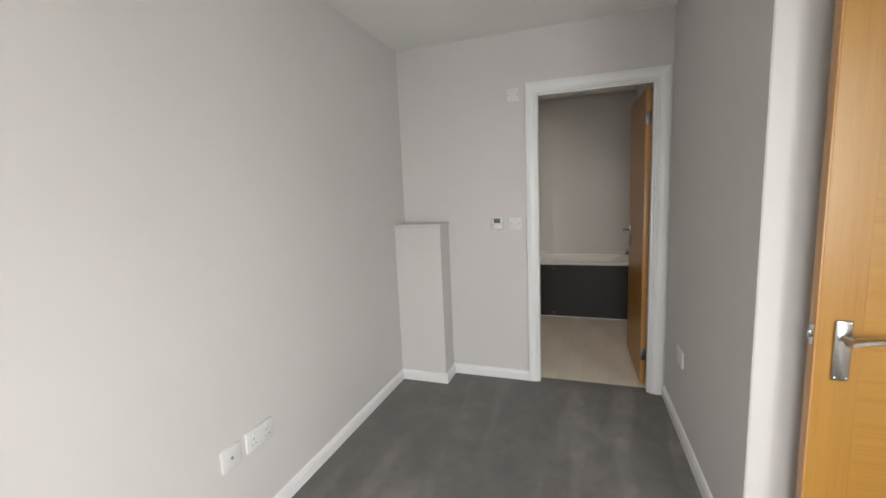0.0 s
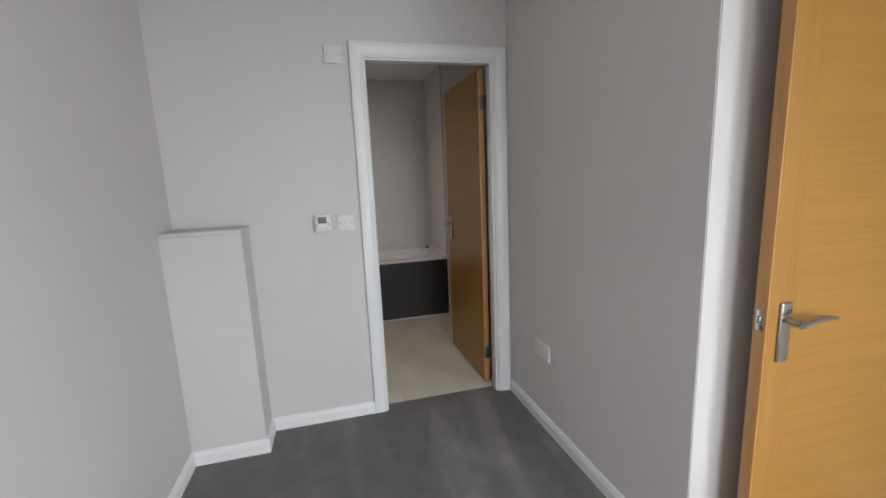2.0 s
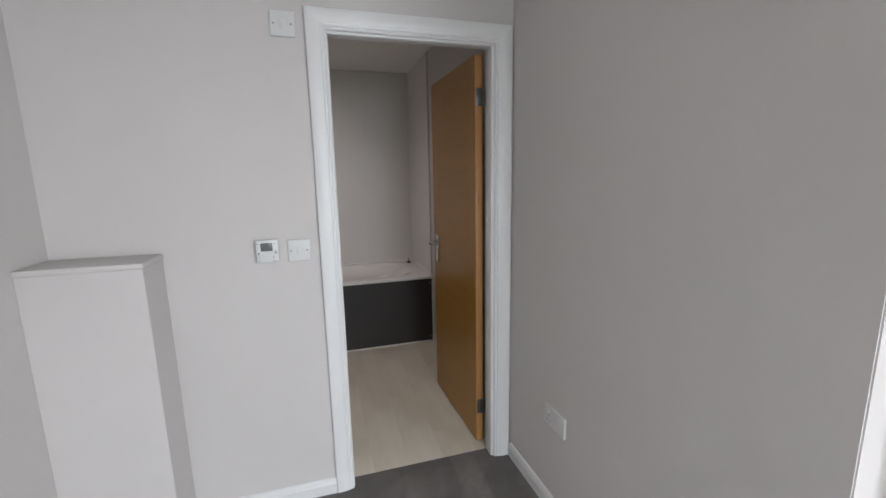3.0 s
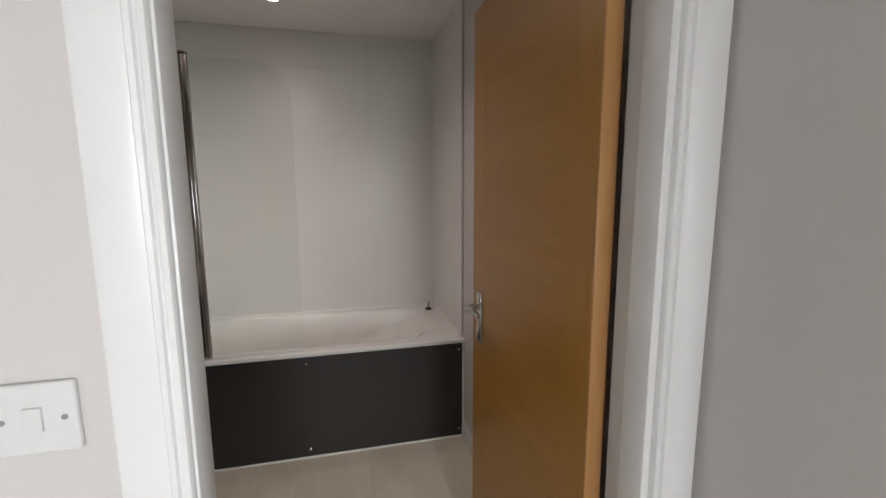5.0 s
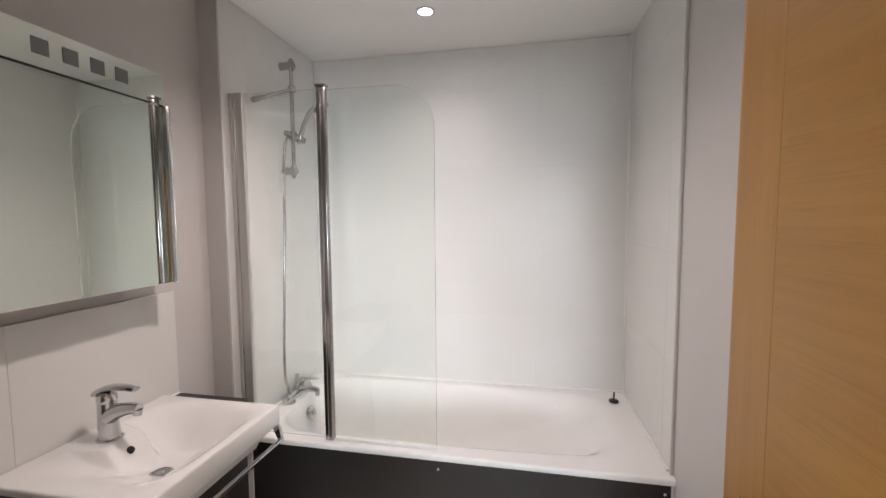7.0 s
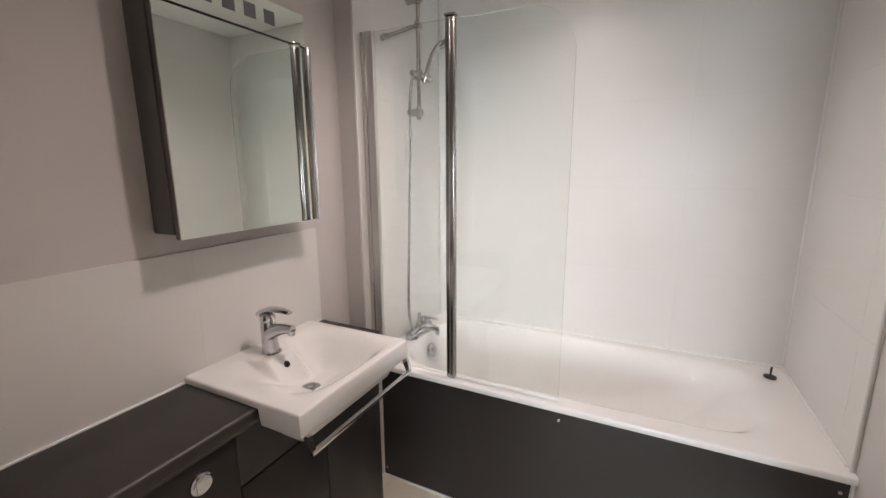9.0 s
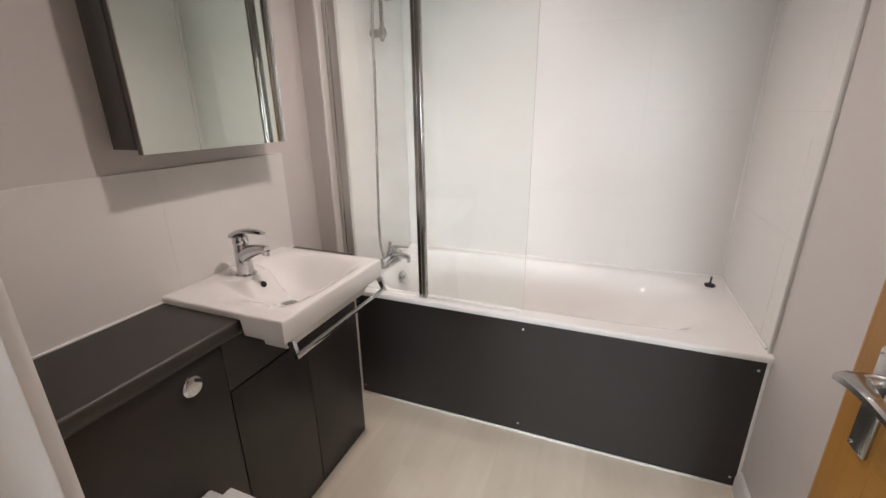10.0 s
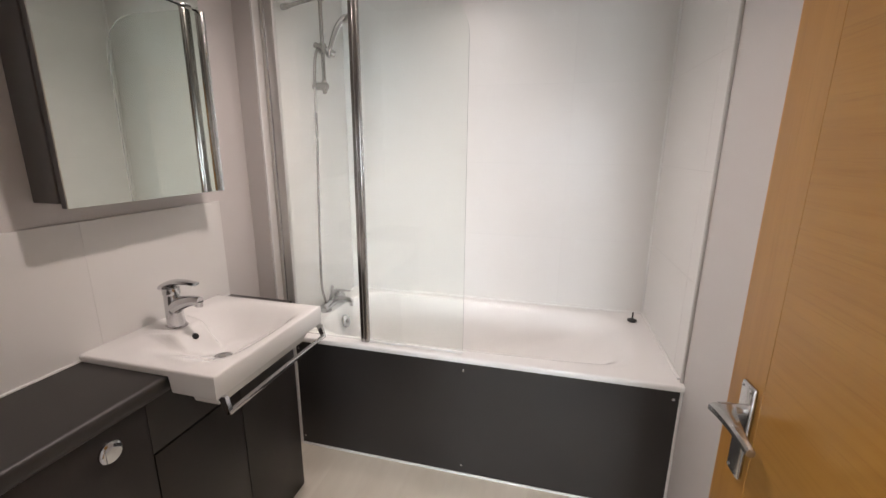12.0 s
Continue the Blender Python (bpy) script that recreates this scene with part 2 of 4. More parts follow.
def structure(name, bm, mat, label, category="", smooth=False):
    return solid(name, bm, mat, label, category or name.split("_")[0], "structure", smooth=smooth)


# ---- the shell ----
CEIL = 2.385
XL, XR, XE = -1.233, 0.552, 1.488            # bedroom: left wall, right wall, entrance wall
XC, YC, YB = 0.578, -1.343, -4.3                        # bedroom: outer corner of the right wall, window wall
BL, BR, BN = -1.205, 0.585, 2.293           # bathroom walls
BATH_L = -1.123                             # wall at the tap end of the bath
WT = 0.121                                  # thickness of the wall with the bathroom door
OL, OR_, OT = -0.262, 0.468, 1.994          # faces of the door lining
AL, AR, AT = -0.240, 0.462, 1.979           # inner edges of the architrave

structure("floor_bedroom", abox(XL - 0.1, XE + 0.1, YB - 0.1, 0.062, -0.12, 0.0), M_CARPET, "dark grey cut pile carpet with vacuum streaks", "floor")
structure("floor_bathroom", abox(BL - 0.1, BR + 0.1, 0.062, BN + 0.1, -0.12, -0.005), M_JOINT, "subfloor under the pale wood effect vinyl planks", "floor")
structure("ceiling_bedroom", abox(XL - 0.1, XE + 0.1, YB - 0.1, 0.05, CEIL, CEIL + 0.12), M_CEIL, "smooth white painted bedroom ceiling", "ceiling")
structure("ceiling_bathroom", abox(BL - 0.1, BR + 0.1, 0.05, BN + 0.1, CEIL, CEIL + 0.12), M_CEIL, "smooth white painted bathroom ceiling", "ceiling")

bm = bmesh.new()
prism(bm, [(XL - 0.1, -0.1), (OL - 0.025, -0.1), (OL - 0.025, OT + 0.025), (OR_ + 0.025, OT + 0.025), (OR_ + 0.025, -0.1), (0.75, -0.1), (0.75, CEIL + 0.05), (XL - 0.1, CEIL + 0.05)], 1, 0.0, WT)
structure("wall_north", bm, M_WALL, "warm grey painted wall around the bathroom doorway", "wall")
structure("wall_west", abox(XL - 0.1, XL, YB - 0.1, 0.0, -0.1, CEIL + 0.05), M_WALL, "long plain warm grey painted bedroom wall", "wall")
bm = prism(bmesh.new(), [(XR, 0.0), (XR + 0.1, 0.0), (XC + 0.1, YC + 0.1), (XE + 0.1, YC + 0.1), (XE + 0.1, YC), (XC, YC)], 2, -0.1, CEIL + 0.05)
bmesh.ops.bevel(bm, geom=[e for e in bm.edges if all(abs(v.co.x - XC) < 1e-4 and abs(v.co.y - YC) < 1e-4 for v in e.verts)], offset=0.003, segments=2, affect="EDGES")
structure("wall_east", bm, M_WALL, "warm grey painted wall with an outer corner and return", "wall")
WX0, WX1, WZ0, WZ1 = -0.2, 0.8, 0.45, 2.15
# unseen opening added in the entrance wall for the side lamp
WY0, WY1 = -4.18, -3.22
bm = bmesh.new()
for y0, y1, z0, z1 in ((YB - 0.1, WY0, -0.1, CEIL + 0.05), (WY1, YC, -0.1, CEIL + 0.05), (WY0, WY1, -0.1, WZ0), (WY0, WY1, WZ1, CEIL + 0.05)):
    box(bm, XE, XE + 0.1, y0, y1, z0, z1)
structure("wall_entrance", bm, M_WALL, "plain warm grey painted wall with an added window opening", "wall")
# made-up window round the side lamp, never in view
added_side_win = thing("added_side_window", (XE + 0.06, -3.7, WZ0), "unseen white framed window added to let daylight in", "window", kind="structure")
for y0, y1, z0, z1 in ((WY0, WY0 + 0.05, WZ0, WZ1), (WY1 - 0.05, WY1, WZ0, WZ1), (WY0 + 0.05, WY1 - 0.05, WZ0, WZ0 + 0.05), (WY0 + 0.05, WY1 - 0.05, WZ1 - 0.05, WZ1)):
    part("window_frame", abox(XE + 0.04, XE + 0.09, y0, y1, z0, z1, 0.004), M_TRIM, added_side_win)
pane = part("pane", abox(XE + 0.062, XE + 0.068, WY0 + 0.05, WY1 - 0.05, WZ0 + 0.05, WZ1 - 0.05), M_WINGLASS, added_side_win, smooth=False)
pane.visible_shadow = False
bm = bmesh.new()
for x0, x1, z0, z1 in ((XL - 0.1, WX0, -0.1, CEIL + 0.05), (WX1, XE + 0.1, -0.1, CEIL + 0.05), (WX0, WX1, -0.1, WZ0), (WX0, WX1, WZ1, CEIL + 0.05)):
    box(bm, x0, x1, YB - 0.1, YB, z0, z1)
structure("wall_south", bm, M_WALL, "plain warm grey wall with the window opening", "wall")
win = thing("window_1", (0.3, YB - 0.06, WZ0), "unseen white framed window added to let daylight in", "window", kind="structure")
for x0, x1, z0, z1 in ((WX0, WX0 + 0.05, WZ0, WZ1), (WX1 - 0.05, WX1, WZ0, WZ1), (WX0 + 0.05, WX1 - 0.05, WZ0, WZ0 + 0.05), (WX0 + 0.05, WX1 - 0.05, WZ1 - 0.05, WZ1)):
    part("window_frame", abox(x0, x1, YB - 0.09, YB - 0.04, z0, z1, 0.004), M_TRIM, win)
pane = part("pane", abox(WX0 + 0.05, WX1 - 0.05, YB - 0.068, YB - 0.062, WZ0 + 0.05, WZ1 - 0.05), M_WINGLASS, win, smooth=False)
pane.visible_shadow = False

# bathroom walls
structure("wall_bath_west", abox(BL - 0.1, BL, WT, 1.53, -0.1, CEIL + 0.05), M_WALL, "warm grey painted wall above the basin tiles", "wall")
structure("wall_bath_nib", abox(BL - 0.1, BATH_L, 1.53, BN, -0.1, CEIL + 0.05), M_WALL, "warm grey painted nib wall at the tap end", "wall")
structure("wall_bath_north", abox(BL - 0.1, BR + 0.1, BN, BN + 0.1, -0.1, CEIL + 0.05), M_GROUT, "white tiled wall behind the bath", "wall")
structure("wall_bath_east", abox(BR, BR + 0.1, WT, BN, -0.1, CEIL + 0.05), M_WALL, "warm grey painted wall beside the open door", "wall")

# ---- skirting ----
SK = [(0, 0), (0.016, 0), (0.016, 0.048), (0.0125, 0.055), (0.0115, 0.062), (0.006, 0.069), (0, 0.071)]


def skirting(name, p0, p1, out, label="white gloss painted moulded skirting board", k=1.0):
    """A moulded board along a wall from p0 to p1, standing out towards out."""
    bm = bmesh.new()
    (xa, ya), (xb, yb) = p0, p1
    rings = [[bm.verts.new((x + out[0] * d, y + out[1] * d, h * k)) for d, h in SK] for x, y in ((xa, ya), (xb, yb))]
    n = len(SK)
    for k in range(n):
        bm.faces.new((rings[0][k], rings[0][(k + 1) % n], rings[1][(k + 1) % n], rings[1][k]))
    bm.faces.new(rings[0]), bm.faces.new(rings[1])
    bmesh.ops.recalc_face_normals(bm, faces=bm.faces)
    return structure(name, bm, M_TRIM, label, "skirting")


BX1, BY0, BZ = -0.886, -0.19, 1.135          # boxed-in pipework in the corner
skirting("baseboard", (XL, YB), (XL, BY0), (1, 0))
skirting("baseboard", (XL, BY0), (BX1 + 0.016, BY0), (0, -1))
skirting("baseboard", (BX1, BY0), (BX1, 0.0), (1, 0))
skirting("baseboard", (BX1, 0.0), (-0.318, 0.0), (0, -1))
skirting("baseboard", (XR, -0.022), (XC, YC - 0.016), (-1, 0))
skirting("baseboard", (XC, YC), (XE, YC), (0, -1))
skirting("baseboard", (XE, YC), (XE, YB), (-1, 0))
skirting("baseboard", (BR, WT), (BR, 1.556), (-1, 0), "white gloss skirting board beside the bath panel", 1.3)

# ---- boxing ----
bx = thing("pipe_boxing", (-1.07, BY0 / 2, 0), "waist-high corner boxing painted like the wall", "boxing", kind="structure")
part("casing", abox(XL, BX1, BY0, 0.0, 0.0, BZ, 0.003), M_WALL, bx, smooth=False)
part("cap", abox(XL, BX1 + 0.004, BY0 - 0.004, 0.0, BZ, BZ + 0.02, 0.004), M_WALL, bx, "painted cap board")

# ---- bathroom door lining and architraves ----
fr = thing("door_frame", (0.11, 0.05, 0), "white gloss door lining with moulded architraves", "door frame", kind="structure")
part("lining", abox(OL - 0.025, OL, -0.002, WT + 0.002, 0, OT + 0.025, 0.002), M_TRIM, fr)
part("lining", abox(OR_, OR_ + 0.025, -0.002, WT + 0.002, 0, OT + 0.025, 0.002), M_TRIM, fr)
part("lining_head", abox(OL, OR_, -0.002, WT + 0.002, OT, OT + 0.025, 0.002), M_TRIM, fr)
part("door_stop", abox(OL, OL + 0.026, -0.001, 0.060, 0, OT - 0.024, 0.003), M_TRIM, fr)
part("door_stop", abox(OR_ - 0.02, OR_, -0.001, 0.060, 0, OT - 0.024, 0.003), M_TRIM, fr)
part("door_stop_head", abox(OL, OR_, -0.001, 0.060, OT - 0.024, OT, 0.003), M_TRIM, fr)
# architrave outline: distance from the opening, height off the wall
ARCH = [(0, 0), (0, 0.008), (0.003, 0.012), (0.009, 0.0125), (0.012, 0.010), (0.014, 0.010), (0.016, 0.015), (0.022, 0.0165), (0.024, 0.0145), (0.03, 0.017), (0.045, 0.0195), (0.07, 0.020), (0.076, 0.018), (0.078, 0.014), (0.078, 0)]


def architrave(side, x0, x1, top, y, out):
    """Left leg, right leg or head of an architrave, mitred, on the wall face y."""
    bm = bmesh.new()
    ends = []
    for k in (0, 1):
        ring = []
        for d, h in ARCH:
            if side == "left":
                p = (x0 - d, 0.0 if k == 0 else top + d)
            elif side == "right":
                p = (x1 + d, 0.0 if k == 0 else top + d)
            else:
                p = (x0 - d if k == 0 else x1 + d, top + d)
            ring.append(bm.verts.new((p[0], y + out * h, p[1])))
        ends.append(ring)
    n = len(ARCH)
    for k in range(n):
        bm.faces.new((ends[0][k], ends[0][(k + 1) % n], ends[1][(k + 1) % n], ends[1][k]))
    bm.faces.new(ends[0]), bm.faces.new(ends[1])
    bmesh.ops.recalc_face_normals(bm, faces=bm.faces)
    return bm


for s in ("left", "right", "head"):
    part("architrave", architrave(s, AL, AR, AT, 0.0, -1), M_TRIM, fr)
    part("architrave", architrave(s, OL - 0.006, OR_ + 0.006, OT + 0.006, WT, 1), M_TRIM, fr)


# ---- doors ----
def lever_handle(parent, x, z, y, out, toward):
    """Lever on a long plate: at x, z on the door face y, standing out towards out; the lever points towards."""
    pl = part("handle", abox(x - 0.02, x + 0.02, min(y, y + out * 0.009), max(y, y + out * 0.009), z - 0.126, z + 0.049, 0.004, 3), M_SATIN, parent, "satin chrome lever handle on a long plate")
    bm = bmesh.new()
    sweep(bm, [(x, y + out * 0.008, z), (x, y + out * 0.03, z), (x + toward * 0.002, y + out * 0.046, z)], 0.0095, 14)
    part("neck", bm, M_SATIN, pl)
    bm = bmesh.new()
    path = bezier((x - toward * 0.004, y + out * 0.047, z - 0.004), (x + toward * 0.04, y + out * 0.056, z + 0.012), (x + toward * 0.08, y + out * 0.056, z + 0.014), (x + toward * 0.122, y + out * 0.05, z + 0.003))
    n = len(path)
    rings = []
    for i, p in enumerate(path):
        w = 0.0105 - 0.004 * i / (n - 1)
        deep = 0.006 + 0.016 * (1 - i / (n - 1)) ** 1.5
        rings.append([bm.verts.new((p[0], p[1] - out * (deep - 0.008) * 0.6 + a * deep, p[2] + b * w)) for a, b in ((-1, -0.5), (-0.5, -1), (0.5, -1), (1, -0.5), (1, 0.5), (0.5, 1), (-0.5, 1), (-1, 0.5))])
    for a, b in zip(rings, rings[1:]):
        for k in range(8):
            bm.faces.new((a[k], a[(k + 1) % 8], b[(k + 1) % 8], b[k]))
    bm.faces.new(rings[0]), bm.faces.new(rings[-1])
    bmesh.ops.recalc_face_normals(bm, faces=bm.faces)
    part("lever", bm, M_SATIN, pl)
    for dx, dz in ((-0.013, 0.041), (0.013, 0.041), (-0.013, -0.118), (0.013, -0.118)):
        part("screw", lathe(bmesh.new(), [(0.0032, 0), (0.0032, 0.001), (0.002, 0.0016)], (x + dx, y + out * 0.0088, z + dz), (0, out, 0), 10), M_CHROME, pl)


def oak_door(name, m, width, height, handle_z, label, backset=0.062):
    """A flush oak door in its own space: hinge edge at x 0, latch edge at x width, faces at y 0 and y 0.037."""
    d = thing(name, None, label, "door", m=m)
    ORIGIN[d.name] = True
    st = 0.105
    part("stile", abox(0.006, st, 0, 0.037, 0, height), M_OAK_V, d, smooth=False)
    part("stile", abox(width - st, width - 0.006, 0, 0.037, 0, height), M_OAK_V, d, smooth=False)
    part("door_panel", abox(st + 0.0006, width - st - 0.0006, 0.0003, 0.0367, 0, height), M_OAK_H, d, smooth=False)
    part("lipping", abox(0, 0.006, 0, 0.037, 0, height, 0.0015), M_OAK_EDGE, d)
    part("lipping", abox(width - 0.006, width, 0, 0.037, 0, height, 0.0015), M_OAK_EDGE, d)
    lever_handle(d, width - backset, handle_z, 0.0, -1, -1)
    lever_handle(d, width - backset, handle_z, 0.037, 1, -1)
    lp = part("latch_plate", abox(width - 0.0005, width + 0.0012, 0.0075, 0.0295, handle_z - 0.032, handle_z + 0.028, 0.0005), M_SATIN, d, "satin chrome latch plate")
    part("latch_bolt", abox(width, width + 0.009, 0.0125, 0.0245, handle_z - 0.01, handle_z + 0.01, 0.003), M_SATIN, lp)
    for hz in (0.2, height - 0.185):
        hg = part("hinge", abox(-0.0014, 0.0004, 0.003, 0.034, hz - 0.04, hz + 0.04, 0.0004), M_HINGE, d, "grey steel butt hinge")
        part("knuckle", sweep(bmesh.new(), [(-0.004, -0.001, hz - 0.04), (-0.004, -0.001, hz + 0.04)], 0.0055, 12), M_HINGE, hg)
    return d


# bedroom door, folded back in front of the return wall: hinge edge away from the corner
oak_door("bedroom_door", pose(1.446, -1.419, 0.012, 0, 0, 180), 0.762, 1.981, 0.913, "honey oak flush door standing open near the wall return")
# bathroom door, opened inwards against the wall
oak_door("bathroom_door", pose(0.457, 0.124, 0.01, 0, 0, 91.9), 0.686, 1.958, 1.0, "honey oak flush door standing open into the bathroom", 0.075)


# ---- wall plates in the bedroom ----
def east_x(y):
    """The east wall's face, which runs a little out of square."""
    return XR + (XC - XR) * y / YC


def plate(bm, wall, c, w, h, d):
    """A rounded plate on a wall: 'n' faces -y on y 0, 'w' faces +x on the left wall, 'e' faces -x on the right wall; c is (along, z)."""
    a, z = c
    if wall == "n":
        return box(bm, a - w / 2, a + w / 2, -d, 0.0, z - h / 2, z + h / 2, min(0.003, d * 0.4), 3)
    if wall == "w":
        return box(bm, XL, XL + d, a - w / 2, a + w / 2, z - h / 2, z + h / 2, min(0.003, d * 0.4), 3)
    return box(bm, east_x(a) - d, east_x(a) + 0.001, a - w / 2, a + w / 2, z - h / 2, z + h / 2, min(0.003, d * 0.4), 3)


def base_of(wall, c):
    return {"n": (c[0], 0.0, c[1]), "w": (XL, c[0], c[1]), "e": (east_x(c[0]), c[0], c[1])}[wall]


def raised(wall, c, w, h, d0, d1):
    """A small block on top of a plate, between heights d0 and d1 off the wall."""
    a, z = c
    bv = 0.0006
    if wall == "n":
        return abox(a - w / 2, a + w / 2, -d1, -d0, z - h / 2, z + h / 2, bv)
    if wall == "w":
        return abox(XL + d0, XL + d1, a - w / 2, a + w / 2, z - h / 2, z + h / 2, bv)
    return abox(east_x(a) - d1, east_x(a) - d0, a - w / 2, a + w / 2, z - h / 2, z + h / 2, bv)


def light_switch(name, wall, c, label):
    t = thing(name, base_of(wall, c), label, "switch")
    part("plate", plate(bmesh.new(), wall, c, 0.088, 0.088, 0.009), M_PLATE, t)
    part("rocker", raised(wall, c, 0.019, 0.03, 0.008, 0.0125), M_PLATE, t)
    for s in (-0.031, 0.031):
        n = {"n": (0, -1, 0), "w": (1, 0, 0), "e": (-1, 0, 0)}[wall]
        b = base_of(wall, (c[0] + s, c[1]))
        part("screw", lathe(bmesh.new(), [(0.0036, 0), (0.0036, 0.0012), (0.002, 0.0018)], Vector(b) + Vector(n) * 0.0085, n, 10), M_GREYPL, t)
    return t


light_switch("light_switch", "n", (-0.4, 1.135), "white square rocker switch beside the bathroom doorway")
light_switch("fan_switch", "n", (-0.397, 1.99), "white square isolator switch high beside the doorway")

TSX, TSZ = -0.518, 1.141
ts = thing("thermostat", (TSX, 0, TSZ), "white wall thermostat with grey display", "thermostat")
part("back_plate", plate(bmesh.new(), "n", (TSX, TSZ), 0.078, 0.084, 0.008), M_PLATE, ts)
part("housing", box(bmesh.new(), TSX - 0.041, TSX + 0.041, -0.026, -0.0075, TSZ - 0.045, TSZ + 0.045, 0.003, 3), M_PLATE, ts)
part("display", raised("n", (TSX - 0.002, TSZ + 0.017), 0.044, 0.032, 0.025, 0.0268), M_LCD, ts, "grey display")
part("flap", raised("n", (TSX - 0.006, TSZ - 0.022), 0.03, 0.03, 0.025, 0.0285), M_PLATE, ts)
for dx, dz in ((-0.032, -0.008), (0.031, -0.006)):
    part("button", lathe(bmesh.new(), [(0.0042, 0), (0.0042, 0.002), (0.003, 0.003)], (TSX + dx, -0.0255, TSZ + dz), (0, -1, 0), 12), M_GREYPL, ts)
for dx, dz, w, h in ((-0.033, 0.03, 0.012, 0.0022), (-0.031, -0.019, 0.007, 0.002), (-0.031, -0.028, 0.007, 0.0025), (-0.03, -0.037, 0.01, 0.003), (0.022, -0.024, 0.003, 0.011), (0.029, 0.031, 0.009, 0.002), (0.03, 0.001, 0.01, 0.002), (0.026, -0.04, 0.016, 0.0025)):
    part("marking", raised("n", (TSX + dx, TSZ + dz), w, h, 0.0255, 0.0264), M_GREYPL, ts)

# left wall: blank aerial plate and a double socket
ap = thing("aerial_plate", (XL, -1.755, 0.4), "white aerial outlet plate low on the wall", "outlet")
part("plate", plate(bmesh.new(), "w", (-1.752, 0.39), 0.088, 0.088, 0.011), M_PLATE, ap)
part("outlet", lathe(bmesh.new(), [(0.006, 0), (0.006, 0.004), (0.003, 0.005)], (XL + 0.0105, -1.752, 0.39), (1, 0, 0), 12), M_GREYPL, ap)


def double_socket(wall, c, label):
    t = thing("double_socket", base_of(wall, c), label, "socket", "double sockets")
    part("plate", plate(bmesh.new(), wall, c, 0.147, 0.087, 0.011), M_PLATE, t)
    for s in (-0.036, 0.036):
        part("switch", raised(wall, (c[0] + s, c[1] + 0.026), 0.011, 0.018, 0.0105, 0.0145), M_PLATE, t)
        # pin openings are raised grey blocks, their shade put into the colour
        for dx, dz, w, h in ((0, 0.004, 0.0045, 0.009), (-0.011, -0.018, 0.008, 0.0045), (0.011, -0.018, 0.008, 0.0045)):
            part("pin_slot", raised(wall, (c[0] + s + dx, c[1] + dz), w, h, 0.0105, 0.0114), M_GREYPL, t)


double_socket("w", (-1.602, 0.395), "white double power socket low on the long wall")
double_socket("e", (-0.412, 0.428), "white double power socket low on the wall near the doorway")

# ---- bathroom tiles and trims ----
TH, TT = 0.395, 0.008
TILE_MESHES = {}


def tile_mesh(w, h, flat):
    """A thin glazed tile with eased edges; flat is the axis it faces along."""
    key = (round(w, 4), round(h, 4), flat)
    if key not in TILE_MESHES:
        bm = bmesh.new()
        if flat == 0:
            box(bm, 0, TT, -w / 2, w / 2, -h / 2, h / 2)
        else:
            box(bm, -w / 2, w / 2, 0, TT, -h / 2, h / 2)
        bmesh.ops.bevel(bm, geom=list(bm.edges), offset=0.0005, segments=1, affect="EDGES")
        TILE_MESHES[key] = finish(bm, "tile", M_TILE, False)
    return TILE_MESHES[key]


def tile_field(owner, flat, face, u0, u1, z0, z1, u_joint, z_joint, out, wide=0.6, g=0.0016):
    """Tiles between u0..u1 and z0..z1 with joints through u_joint and z_joint, their faces at face, turned to out."""
    us = sorted({u0, u1, *[u for u in (u_joint + k * wide for k in range(-12, 13)) if u0 + 0.01 < u < u1 - 0.01]})
    zs = sorted({z0, z1, *[z for z in (z_joint + k * TH for k in range(-8, 9)) if z0 + 0.01 < z < z1 - 0.01]})
    back = face - out * 0.0007
    lo, hi = min(back, face - out * TT), max(back, face - out * TT)
    bed = abox(lo, hi, u0, u1, z0, z1) if flat == 0 else abox(u0, u1, lo, hi, z0, z1)
    structure("grout_bed", bed, M_GROUT, "white grout bed between the wall tiles", "grout")
    for ua, ub in zip(us, us[1:]):
        for za, zb in zip(zs, zs[1:]):
            ob = new("tile", tile_mesh(ub - ua - g, zb - za - g, flat))
            at = face - (TT if out > 0 else 0)
            mid, zc = (ua + ub) / 2, (za + zb) / 2
            tilt = random.uniform(-0.0002, 0.0002)
            ob.location = (at + tilt, mid, zc) if flat == 0 else (mid, at + tilt, zc)
            ob.parent = owner


RIM = 0.588
by_name = bpy.data.objects
tile_field(by_name["wall_bath_north"], 1, BN - TT, BATH_L + 0.009, BR - 0.009, 0.592, CEIL - 0.002, 0.13, 0.975, -1)
tile_field(by_name["wall_bath_east"], 0, BR - TT, 1.588, BN - 0.009, 0.592, CEIL - 0.002, BN - TT, 0.975, -1)
tile_field(by_name["wall_bath_nib"], 0, BATH_L + TT, 1.542, BN - 0.009, 0.592, CEIL - 0.002, BN - TT, 0.975, 1)
tile_field(by_name["wall_bath_west"], 0, BL + TT, WT + 0.004, 1.345, 0.853, 1.236, 0.838, 0.853, 1, 0.6, 0.0002)
structure("tile_trim", abox(BR - 0.011, BR, 1.575, 1.587, RIM - 0.02, CEIL, 0.003), M_ALU, "slim grey metal edge trim of the bath tiles", "trim", True)
structure("tile_trim", abox(BATH_L, BATH_L + 0.010, 1.531, 1.541, RIM, CEIL, 0.003), M_TRIM, "slim white edge trim of the bath tiles", "trim", True)
bm = bmesh.new()
